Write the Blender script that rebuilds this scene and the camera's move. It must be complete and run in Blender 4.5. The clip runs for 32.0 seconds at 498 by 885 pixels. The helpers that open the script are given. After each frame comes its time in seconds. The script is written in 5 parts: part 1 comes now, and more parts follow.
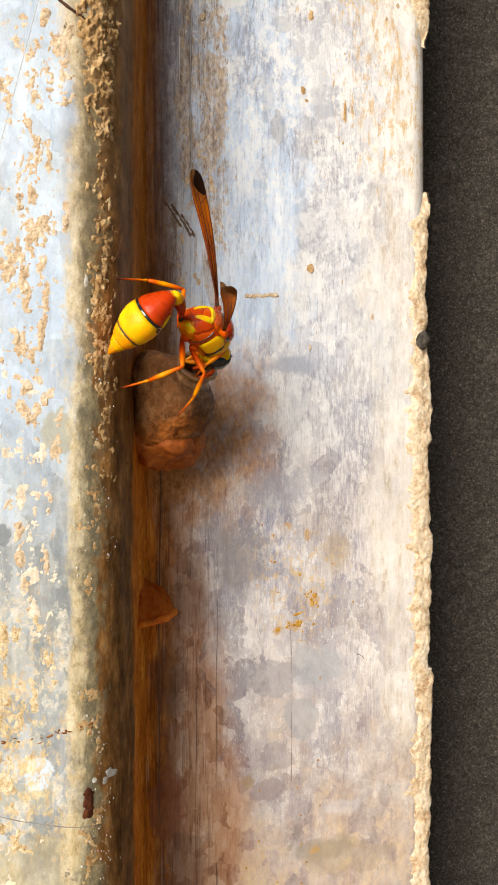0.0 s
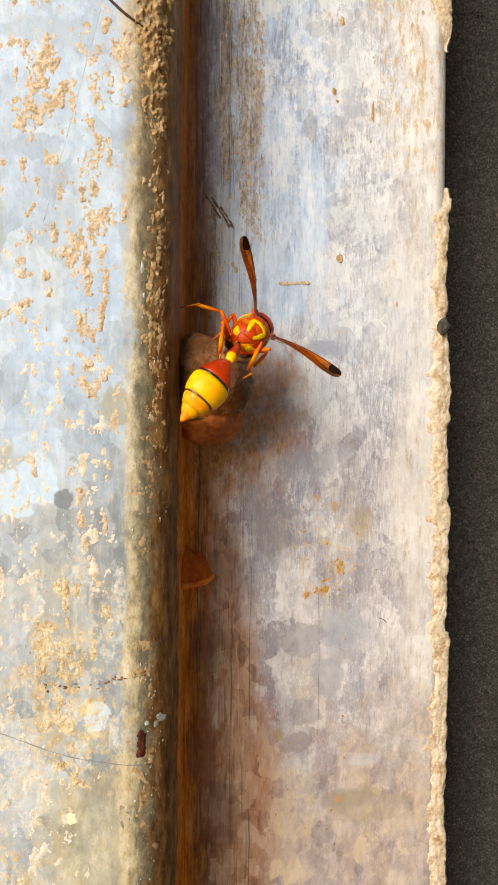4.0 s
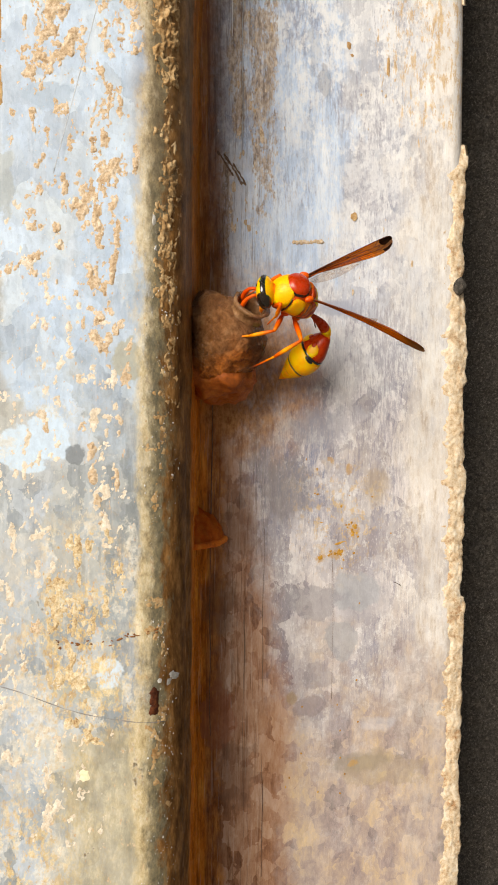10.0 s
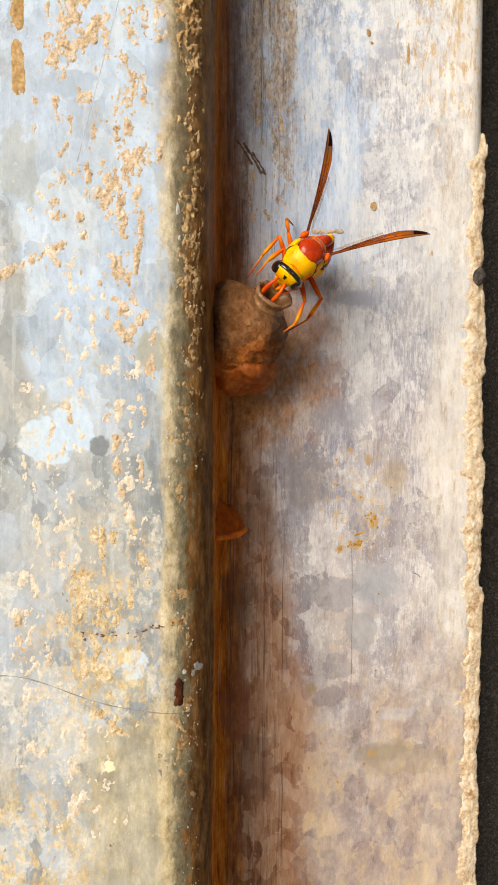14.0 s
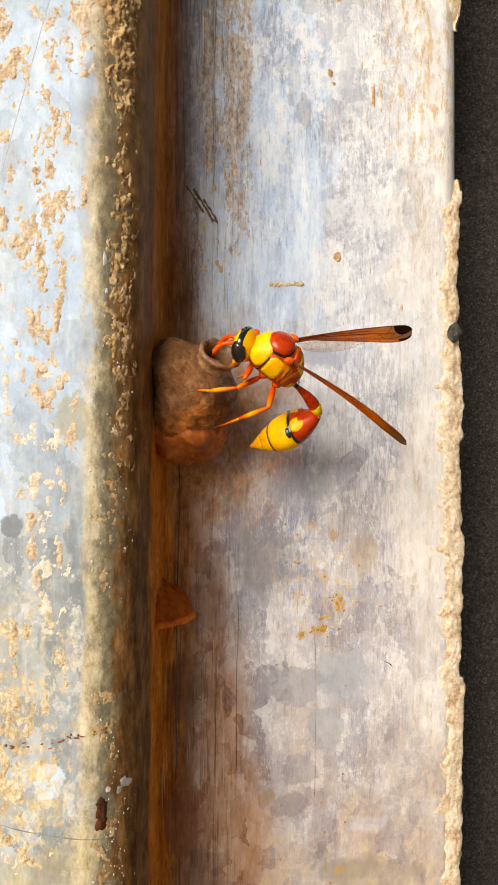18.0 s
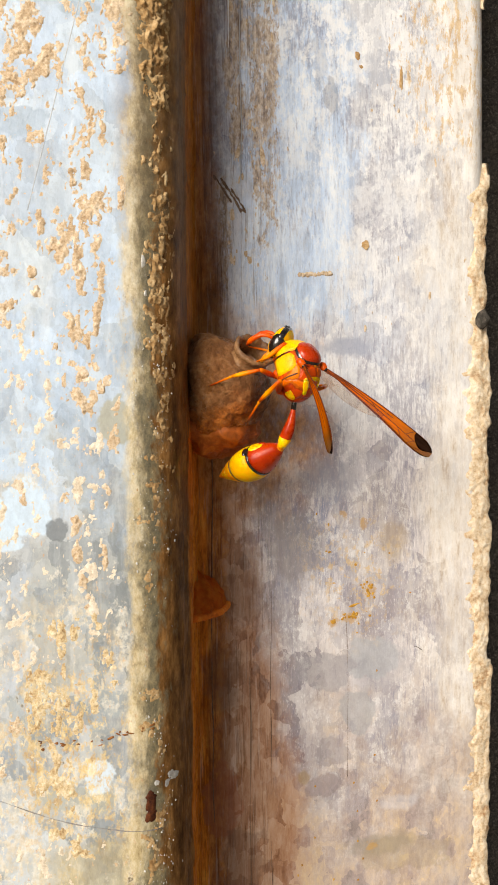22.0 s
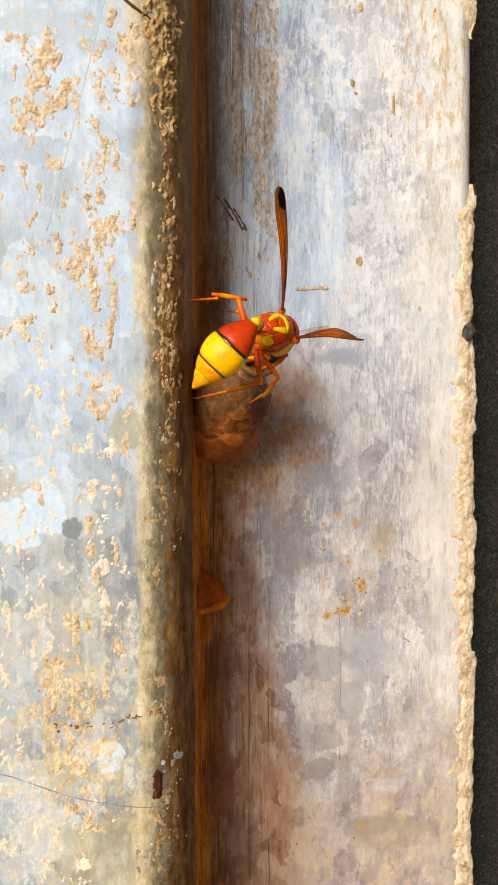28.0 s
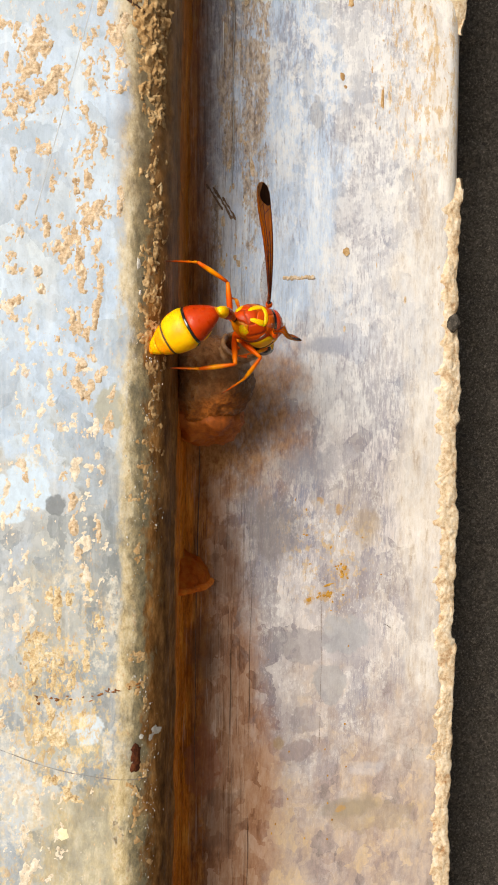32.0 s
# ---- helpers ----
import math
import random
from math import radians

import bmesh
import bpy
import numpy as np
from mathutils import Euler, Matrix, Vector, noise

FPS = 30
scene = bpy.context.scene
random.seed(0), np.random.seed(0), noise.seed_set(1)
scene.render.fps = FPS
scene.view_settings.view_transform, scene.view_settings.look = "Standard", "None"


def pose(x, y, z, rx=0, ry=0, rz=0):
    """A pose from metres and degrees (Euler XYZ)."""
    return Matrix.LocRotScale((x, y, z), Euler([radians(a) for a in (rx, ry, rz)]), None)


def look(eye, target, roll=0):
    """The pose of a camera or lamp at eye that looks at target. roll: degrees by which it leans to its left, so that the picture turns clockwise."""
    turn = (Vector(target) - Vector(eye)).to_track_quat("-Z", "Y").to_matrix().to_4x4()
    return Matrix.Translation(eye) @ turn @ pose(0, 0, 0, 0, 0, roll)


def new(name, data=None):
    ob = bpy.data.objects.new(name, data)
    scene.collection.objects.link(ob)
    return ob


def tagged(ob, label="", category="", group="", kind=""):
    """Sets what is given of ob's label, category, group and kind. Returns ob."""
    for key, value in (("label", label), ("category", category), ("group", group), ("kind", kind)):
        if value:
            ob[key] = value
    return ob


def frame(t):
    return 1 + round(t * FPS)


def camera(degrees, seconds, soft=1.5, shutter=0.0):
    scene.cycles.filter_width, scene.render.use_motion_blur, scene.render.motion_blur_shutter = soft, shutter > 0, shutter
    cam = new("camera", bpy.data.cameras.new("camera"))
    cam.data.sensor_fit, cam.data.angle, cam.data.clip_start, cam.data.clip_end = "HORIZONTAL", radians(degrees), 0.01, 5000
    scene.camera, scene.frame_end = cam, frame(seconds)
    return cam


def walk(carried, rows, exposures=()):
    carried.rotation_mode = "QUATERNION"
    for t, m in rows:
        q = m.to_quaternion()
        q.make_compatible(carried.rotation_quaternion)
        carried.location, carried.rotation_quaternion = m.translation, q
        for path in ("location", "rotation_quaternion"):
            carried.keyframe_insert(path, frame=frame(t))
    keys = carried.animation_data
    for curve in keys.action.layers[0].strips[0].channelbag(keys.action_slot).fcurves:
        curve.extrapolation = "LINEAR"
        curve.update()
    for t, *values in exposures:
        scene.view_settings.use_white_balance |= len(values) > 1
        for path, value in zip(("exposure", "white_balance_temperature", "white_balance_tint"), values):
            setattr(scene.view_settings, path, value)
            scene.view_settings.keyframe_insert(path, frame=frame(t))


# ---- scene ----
cam = camera(33.8, 32.0, soft=1.8)
METRES, EYE, TILT, LEAN, TURN = 0.19, 1.3, 0.0, 0.0, 0.0
ROWS = [
    (0.0, 0.0, 0.0, 0.0, -0.0, 0.0, -0.0),
    (0.5, 0.0067, -0.0097, 0.0087, 0.05, -0.11, 0.11),
    (1.0, -0.0084, -0.0179, 0.0007, 0.03, -0.21, 0.26),
    (1.5, 0.0013, -0.0225, 0.0098, 0.06, -0.37, 0.25),
    (2.0, -0.0249, -0.0293, 0.0076, -0.07, -0.44, 0.05),
    (2.5, -0.0319, -0.0321, -0.015, -0.17, -0.65, -0.17),
    (4.5, -0.0286, -0.0548, -0.011, -0.06, -0.53, -0.46),
    (5.0, -0.0198, -0.042, 0.0082, -0.02, -0.63, -0.45),
    (5.5, -0.0282, -0.0336, -0.0092, 0.1, -0.66, -0.52),
    (6.0, -0.0446, -0.0438, -0.0051, 0.16, -0.79, -0.57),
    (6.5, -0.0525, -0.0505, -0.0134, 0.28, -0.86, -0.54),
    (7.0, -0.0338, -0.0484, -0.0135, 0.2, -0.87, -0.46),
    (7.5, -0.0658, -0.0661, 0.0045, 0.06, -0.81, -0.37),
    (8.0, -0.0462, -0.0539, 0.0071, 0.29, -0.85, -0.3),
    (8.5, -0.0383, -0.0456, -0.0105, 0.29, -0.95, -0.3),
    (9.0, -0.0348, -0.0434, -0.0249, 0.48, -1.09, -0.35),
    (9.5, -0.04, -0.0448, -0.0283, 0.6, -1.27, -0.39),
    (10.0, -0.0319, -0.0438, -0.0358, 0.71, -1.51, -0.38),
    (10.5, -0.0295, -0.0398, -0.0383, 0.6, -1.77, -0.3),
    (11.0, -0.0329, -0.0351, -0.0351, 0.67, -2.0, -0.22),
    (11.5, -0.0267, -0.0299, -0.0246, 0.65, -2.1, -0.22),
    (12.0, -0.037, -0.0285, -0.0335, 0.62, -2.1, -0.29),
    (12.5, -0.0413, -0.033, -0.0297, 0.62, -2.15, -0.34),
    (13.0, -0.0417, -0.0337, -0.0338, 0.68, -2.16, -0.35),
    (13.5, -0.0502, -0.0389, -0.0359, 0.65, -2.17, -0.32),
    (15.5, -0.0506, -0.0444, -0.0243, 0.51, -1.99, -0.11),
    (16.0, -0.0339, -0.0372, 0.0127, 0.47, -1.52, 0.02),
    (16.5, -0.0376, -0.0261, 0.0094, 0.54, -0.66, -0.1),
    (17.0, -0.0065, -0.0258, 0.0089, 0.75, 0.36, -0.49),
    (17.5, -0.0054, -0.0075, 0.0046, 0.82, 1.15, -0.69),
    (18.0, -0.0076, 0.0309, -0.02, 0.96, 1.35, -0.38),
    (18.5, 0.0365, 0.0948, -0.0541, 0.57, 0.98, 0.1),
    (19.0, 0.0166, 0.0993, -0.0562, 0.54, 0.08, 0.15),
    (19.5, 0.0064, 0.0901, -0.0386, 0.72, -0.13, -0.08),
    (20.0, 0.0004, 0.0806, -0.0263, 0.85, 0.01, -0.19),
    (20.5, -0.0179, 0.0619, -0.0234, 0.87, -0.04, -0.19),
    (21.0, -0.0272, 0.0486, -0.0212, 0.76, -0.42, -0.07),
    (21.5, -0.0448, 0.0469, -0.0115, 0.78, -1.3, 0.15),
    (22.0, -0.0372, 0.0276, 0.0077, 0.55, -1.64, 0.4),
    (22.5, -0.0276, 0.0154, 0.0131, 0.44, -1.74, 0.56),
    (23.0, -0.0426, 0.0078, 0.0092, 0.27, -1.63, 0.57),
    (23.5, -0.0387, 0.004, 0.0096, 0.29, -1.68, 0.55),
    (24.0, -0.0363, 0.0015, 0.0144, 0.22, -1.54, 0.53),
    (24.5, -0.0328, -0.0024, 0.0154, 0.2, -1.48, 0.51),
    (25.0, -0.0422, -0.0023, 0.0209, 0.24, -1.54, 0.44),
    (25.5, -0.0296, 0.0046, 0.0221, 0.22, -1.54, 0.37),
    (26.0, -0.0415, 0.0095, 0.0109, 0.11, -1.58, 0.33),
    (26.5, -0.0426, -0.0042, 0.0111, 0.19, -1.67, 0.32),
    (28.5, -0.0403, -0.0143, 0.0157, 0.08, -1.79, -0.07),
    (29.0, -0.0313, -0.0143, 0.0168, 0.01, -1.74, -0.3),
    (29.5, -0.0403, -0.0115, 0.0098, -0.03, -1.74, -0.43),
    (30.0, -0.0559, -0.0164, 0.0121, 0.06, -1.78, -0.45),
    (30.5, -0.045, -0.0208, 0.0084, -0.04, -1.81, -0.38),
    (31.0, -0.039, -0.0254, 0.0145, -0.05, -1.9, -0.34),
    (31.5, -0.0318, -0.0318, 0.0136, -0.05, -1.95, -0.46),
    (32.0, -0.0257, -0.0265, 0.0016, 0.43, -1.74, -0.84),
]
EXPOSURES = ((0, 0.32), (2, 0.22), (5, 0.16), (8, 0.1), (10, 0.16), (13, 0.16), (16, 0.18), (17.5, 0.26), (18, 0.24), (19, 0.48), (20, 0.4), (21, 0.28), (22, 0.22), (25, 0.18), (28.5, 0.18), (30, 0.12), (31, 0.15), (32, 0.2))
walk(cam, [(t, pose(0, 0, EYE, TILT, LEAN, TURN) @ pose(METRES * x, METRES * y, METRES * z, 90 + pitch, roll, yaw)) for t, x, y, z, yaw, pitch, roll in ROWS], EXPOSURES)

# ---- light ----
SUN_TO = Vector((-0.56, -1.0, 0.50)).normalized()      # towards the bright part of the sky
world = bpy.data.worlds.new("sky")
scene.world = world
world.use_nodes = True
_wt = world.node_tree
_sky = _wt.nodes.new("ShaderNodeTexSky")
_sky.sky_type, _sky.sun_disc = "NISHITA", False
_sky.sun_elevation = math.asin(SUN_TO.z)
_sky.sun_rotation = math.atan2(SUN_TO.x, SUN_TO.y)
_wt.nodes["Background"].inputs["Strength"].default_value = 0.05
_wt.links.new(_sky.outputs[0], _wt.nodes["Background"].inputs["Color"])
sun = new("sun", bpy.data.lights.new("sun", "SUN"))
sun.data.energy, sun.data.angle, sun.data.color = 4.6, radians(37), (1.0, 0.92, 0.81)
sun.matrix_world = look(SUN_TO * 5 + Vector((0, 0, 1.3)), (0, 0, 1.3))


# ---- materials ----
class Shade:
    """A node material, built node by node; sizes in metres."""

    def __init__(self, name, rough=0.6, metal=0.0, spec=0.5):
        self.m = bpy.data.materials.new(name)
        self.m.use_nodes = True
        self.t = self.m.node_tree
        self.b = self.t.nodes["Principled BSDF"]
        self.b.inputs["Roughness"].default_value = rough
        self.b.inputs["Metallic"].default_value = metal
        self.b.inputs["Specular IOR Level"].default_value = spec
        self.c = self.t.nodes.new("ShaderNodeTexCoord").outputs["Object"]

    def put(self, socket, value):
        if isinstance(value, bpy.types.NodeSocket):
            self.t.links.new(value, socket)
        elif isinstance(value, (tuple, list)) and len(value) == 3 and socket.type == "RGBA":
            socket.default_value = (*value, 1)
        else:
            socket.default_value = value

    def at(self, stretch=(1, 1, 1), shift=(0, 0, 0), turn=0.0, warp=None):
        n = self.t.nodes.new("ShaderNodeMapping")
        n.inputs["Scale"].default_value, n.inputs["Location"].default_value = stretch, shift
        n.inputs["Rotation"].default_value = (0, turn, 0)
        self.put(n.inputs["Vector"], self.c if warp is None else warp)
        return n.outputs[0]

    def warped(self, scale, amount):
        n = self.t.nodes.new("ShaderNodeTexNoise")
        n.inputs["Scale"].default_value, n.inputs["Detail"].default_value = scale, 3
        self.put(n.inputs["Vector"], self.c)
        a = self.t.nodes.new("ShaderNodeVectorMath")
        a.operation = "MULTIPLY_ADD"
        self.put(a.inputs[0], n.outputs["Color"])
        a.inputs[1].default_value = (amount,) * 3
        self.put(a.inputs[2], self.c)
        return a.outputs[0]

    def noise(self, scale, detail=5, rough=0.6, stretch=(1, 1, 1), shift=(0, 0, 0), turn=0.0, warp=None):
        n = self.t.nodes.new("ShaderNodeTexNoise")
        n.inputs["Scale"].default_value, n.inputs["Detail"].default_value, n.inputs["Roughness"].default_value = scale, detail, rough
        self.put(n.inputs["Vector"], self.at(stretch, shift, turn, warp))
        return n.outputs["Fac"]

    def cells(self, scale, stretch=(1, 1, 1), shift=(0, 0, 0), warp=None, out="Color", feature="F1", turn=0.0):
        n = self.t.nodes.new("ShaderNodeTexVoronoi")
        n.feature = feature
        n.inputs["Scale"].default_value = scale
        self.put(n.inputs["Vector"], self.at(stretch, shift, turn, warp))
        return n.outputs[out]

    def axis(self, k):
        n = self.t.nodes.new("ShaderNodeSeparateXYZ")
        self.put(n.inputs[0], self.c)
        return n.outputs[k]

    def calc(self, op, a, b=0.0, c=0.0):
        n = self.t.nodes.new("ShaderNodeMath")
        n.operation = op
        for s, v in zip(n.inputs, (a, b, c)):
            self.put(s, v)
        return n.outputs[0]

    def step(self, v, lo, hi, to0=0.0, to1=1.0):
        n = self.t.nodes.new("ShaderNodeMapRange")
        n.interpolation_type = "SMOOTHSTEP"
        for k, x in (("Value", v), ("From Min", lo), ("From Max", hi), ("To Min", to0), ("To Max", to1)):
            self.put(n.inputs[k], x)
        return n.outputs[0]

    def ramp(self, v, *stops):
        n = self.t.nodes.new("ShaderNodeValToRGB")
        e = n.color_ramp.elements
        while len(e) < len(stops):
            e.new(0.5)
        for el, (p, col) in zip(e, stops):
            el.position, el.color = p, (*col, 1)
        self.put(n.inputs[0], v)
        return n.outputs[0]

    def mix(self, f, a, b, how="MIX"):
        n = self.t.nodes.new("ShaderNodeMix")
        n.data_type, n.blend_type = "RGBA", how
        self.put(n.inputs[0], f)
        self.put(n.inputs[6], a)
        self.put(n.inputs[7], b)
        return n.outputs[2]

    def spot(self, x, z, rx, rz, soft=0.5, ragged=0.5, scale=700):
        """A blot of that size round (x, z), with a ragged outline."""
        dx = self.calc("DIVIDE", self.calc("SUBTRACT", self.axis(0), x), rx)
        dz = self.calc("DIVIDE", self.calc("SUBTRACT", self.axis(2), z), rz)
        d = self.calc("SQRT", self.calc("ADD", self.calc("MULTIPLY", dx, dx), self.calc("MULTIPLY", dz, dz)))
        d = self.calc("MULTIPLY_ADD", self.calc("SUBTRACT", self.noise(scale, 4, 0.6, shift=(x, 0, z)), 0.5), ragged * 2.4, d)
        return self.step(d, 1 - soft, 1 + soft, 1.0, 0.0)

    def bump(self, height, dist, strength=1.0, under=None):
        n = self.t.nodes.new("ShaderNodeBump")
        n.inputs["Strength"].default_value, n.inputs["Distance"].default_value = strength, dist
        self.put(n.inputs["Height"], height)
        if under is not None:
            self.put(n.inputs["Normal"], under)
        return n.outputs[0]

    def done(self, colour=None, rough=None, normal=None):
        for k, v in (("Base Color", colour), ("Roughness", rough), ("Normal", normal)):
            if v is not None:
                self.put(self.b.inputs[k], v)
        return self.m


def flowers(s, tones, w, turn=0.0):
    """Zinc crystal flowers at three sizes, with soft and sharp borders."""
    big = s.ramp(s.cells(125, (1.2, 1, 0.8), (2, 4, 1), warp=w, turn=turn), *tones)
    mid = s.ramp(s.cells(260, (1.2, 1, 0.75), warp=w, turn=turn), *tones)
    small = s.ramp(s.cells(560, (1.2, 1, 0.7), (3, 1, 2), warp=w), *tones)
    return s.mix(0.20, s.mix(s.step(s.noise(60, 3, 0.5, shift=(4, 4, 1)), 0.42, 0.58, 0.25, 0.75), big, mid), small)


def shifted(s, v, scale, amount, stretch=(1, 1, 1), shift=(0, 0, 0), warp=None):
    """A value moved up and down by ragged noise."""
    return s.calc("MULTIPLY_ADD", s.calc("SUBTRACT", s.noise(scale, 7, 0.72, stretch, shift, warp=warp), 0.5), amount, v)


def zinc_post():
    """Weathered galvanised post: blue-grey zinc, lime bloom, splashed mud, dirty rounded edge."""
    s = Shade("galvanised_post", rough=0.5, spec=0.35)
    x, y, z = s.axis(0), s.axis(1), s.axis(2)
    w = s.warped(420, 0.0035)
    pits = s.noise(1500, 6, 0.75, (1, 1, 0.6), (5, 2, 2))
    # crystal flowers: sky-blue fields above, grey and olive ones below
    high = flowers(s, ((0.22, (0.30, 0.36, 0.44)), (0.36, (0.42, 0.52, 0.65)), (0.50, (0.47, 0.59, 0.75)), (0.62, (0.52, 0.59, 0.64)), (0.80, (0.40, 0.49, 0.61))), w)
    deep = flowers(s, ((0.22, (0.20, 0.22, 0.23)), (0.36, (0.34, 0.37, 0.37)), (0.50, (0.47, 0.50, 0.53)), (0.62, (0.40, 0.39, 0.34)), (0.80, (0.44, 0.50, 0.58))), w)
    up = shifted(s, s.step(z, 1.262, 1.326, 0.0, 1.0), 85, 1.7, (1, 1, 0.8), (2, 6, 4), w)
    up = s.calc("MULTIPLY_ADD", s.step(x, -0.0375, -0.0425), -0.45, up)
    grey = s.mix(s.step(up, 0.34, 0.62), deep, high)
    grey = s.mix(s.calc("MULTIPLY", s.step(s.noise(140, 7, 0.72, (1, 1, 0.8), (7, 1, 1), warp=w), 0.53, 0.60, 0, 0.6), s.step(up, 0.9, 0.2, 0.35, 1.0)), grey, s.ramp(pits, (0.38, (0.24, 0.25, 0.26)), (0.6, (0.40, 0.41, 0.41))))
    # scuffs, drawn streaks and small dark and pale marks
    grey = s.mix(s.step(s.noise(620, 8, 0.78, (1, 1, 0.55), (3, 9, 1)), 0.42, 0.62, 0.0, 0.5), grey, s.mix(1.0, grey, (0.66, 0.68, 0.72), "MULTIPLY"))
    grey = s.mix(s.step(s.noise(900, 5, 0.65, (1, 1, 0.09), turn=0.1), 0.5, 0.70, 0, 0.22), grey, (0.68, 0.72, 0.76))
    grey = s.mix(s.step(pits, 0.54, 0.68, 0, 0.28), grey, (0.22, 0.22, 0.24))
    # one bright patch of bare zinc with a dark neighbour, and dull smudges
    for bx, bz, rx, rz, col, k in ((-0.0382, 1.2895, 0.0034, 0.0030, (0.56, 0.68, 0.80), 0.9), (-0.0344, 1.2905, 0.0030, 0.0034, (0.54, 0.66, 0.79), 0.9), (-0.0308, 1.2885, 0.0016, 0.0013, (0.17, 0.19, 0.21), 0.85),
                                   (-0.0350, 1.3365, 0.0030, 0.0016, (0.30, 0.38, 0.48), 0.7), (-0.0335, 1.3520, 0.0050, 0.0020, (0.36, 0.43, 0.50), 0.6), (-0.0275, 1.3495, 0.0026, 0.0008, (0.30, 0.37, 0.44), 0.7),
                                   (-0.0418, 1.3255, 0.0026, 0.0050, (0.35, 0.37, 0.34), 0.6), (-0.0238, 1.3010, 0.0022, 0.0030, (0.36, 0.34, 0.24), 0.75), (-0.0290, 1.2560, 0.0050, 0.0016, (0.36, 0.36, 0.30), 0.6),
                                   (-0.0262, 1.2590, 0.0016, 0.0022, (0.60, 0.70, 0.80), 0.8), (-0.0330, 1.2490, 0.0045, 0.0030, (0.62, 0.66, 0.68), 0.5)):
        grey = s.mix(s.calc("MULTIPLY", s.spot(bx, bz, rx, rz, 0.10, 0.85, 260), k), grey, s.mix(s.step(pits, 0.35, 0.65, 0.0, 0.35), col, s.mix(1.0, col, (0.6, 0.6, 0.6), "MULTIPLY")))
    # lime bloom, thick low down
    bloom = shifted(s, s.step(z, 1.312, 1.262, 0.36, 0.50), 210, 1.0, (1, 1, 0.6), (8, 3, 1), w)
    bloom = s.calc("MULTIPLY_ADD", s.calc("SUBTRACT", pits, 0.5), 0.5, bloom)
    grey = s.mix(s.step(bloom, 0.50, 0.60, 0, 0.62), grey, s.ramp(s.noise(1000, 5, 0.7, shift=(5, 5, 1)), (0.36, (0.50, 0.46, 0.37)), (0.6, (0.76, 0.74, 0.67))))
    # ochre bloom low on the face, olive grime at the foot
    low = s.calc("ADD", s.spot(-0.0300, 1.2625, 0.0085, 0.0135, 0.8, 0.5, 200), s.calc("MULTIPLY", s.step(z, 1.252, 1.234, 0, 0.9), s.step(x, -0.024, -0.038, 0.25, 1.0)))
    low = s.calc("MULTIPLY", low, s.step(s.calc("MULTIPLY_ADD", s.calc("SUBTRACT", pits, 0.5), 0.9, s.noise(330, 7, 0.75, (1, 1, 0.55), (4, 1, 9), warp=w)), 0.46, 0.60))
    grey = s.mix(s.calc("MULTIPLY", low, 0.85), grey, s.ramp(s.noise(900, 6, 0.75, (1, 1, 0.6), (1, 1, 4)), (0.36, (0.40, 0.23, 0.06)), (0.5, (0.62, 0.44, 0.17)), (0.64, (0.78, 0.67, 0.42))))
    foot = s.calc("MULTIPLY", s.step(shifted(s, s.step(z, 1.2545, 1.246), 260, 0.8), 0.3, 0.7), s.step(x, -0.036, -0.029))
    grey = s.mix(s.calc("MULTIPLY", foot, 0.65), grey, s.ramp(s.noise(420, 7, 0.75, (1, 1, 0.4), (6, 1, 4)), (0.36, (0.22, 0.18, 0.09)), (0.52, (0.38, 0.32, 0.18)), (0.66, (0.62, 0.53, 0.33))))
    # pale ochre dust towards the turned edge
    e = shifted(s, s.step(x, -0.0262, -0.0206), 260, 1.9, (1, 1, 0.45))
    dust = s.ramp(s.noise(700, 9, 0.82, (1, 1, 0.6)), (0.36, (0.30, 0.21, 0.085)), (0.48, (0.58, 0.46, 0.25)), (0.64, (0.78, 0.70, 0.50)))
    grey = s.mix(s.step(e, 0.5, 0.95, 0, 0.85), grey, dust)
    # thin tan film and specks of splashed mud
    place = s.noise(95, 4, 0.6, (1, 1, 0.55), (5, 5, 5), 0.5)
    m = s.calc("MULTIPLY_ADD", s.calc("SUBTRACT", s.noise(560, 7, 0.72, (1, 1, 0.55), (1, 9, 4), 0.35), 0.5), 1.25, s.calc("MULTIPLY", s.calc("SUBTRACT", place, 0.5), 0.9))
    m = s.calc("MULTIPLY_ADD", s.calc("SUBTRACT", s.noise(1500, 5, 0.7, (1, 1, 0.7), (6, 6, 1)), 0.5), 0.75, m)
    mud = s.step(m, 0.30, 0.38)
    grey = s.mix(s.step(m, 0.18, 0.30, 0, 0.4), grey, (0.66, 0.60, 0.50))
    grey = s.mix(s.calc("MULTIPLY", mud, 0.7), grey, s.ramp(s.noise(1300, 6, 0.75), (0.36, (0.50, 0.32, 0.15)), (0.5, (0.68, 0.50, 0.29)), (0.66, (0.80, 0.68, 0.48))))
    speck = s.step(s.calc("MULTIPLY_ADD", s.calc("SUBTRACT", place, 0.5), 0.35, s.noise(1250, 4, 0.6, (1, 1, 0.55), (4, 4, 6), 0.3)), 0.645, 0.685)
    grey = s.mix(s.calc("MULTIPLY", speck, 0.7), grey, s.ramp(pits, (0.4, (0.46, 0.28, 0.14)), (0.6, (0.70, 0.54, 0.36))))
    # dull dirty metal round the bend: cream, olive, then dark brown; shade painted in
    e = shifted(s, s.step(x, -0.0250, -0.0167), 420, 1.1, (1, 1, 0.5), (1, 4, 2))
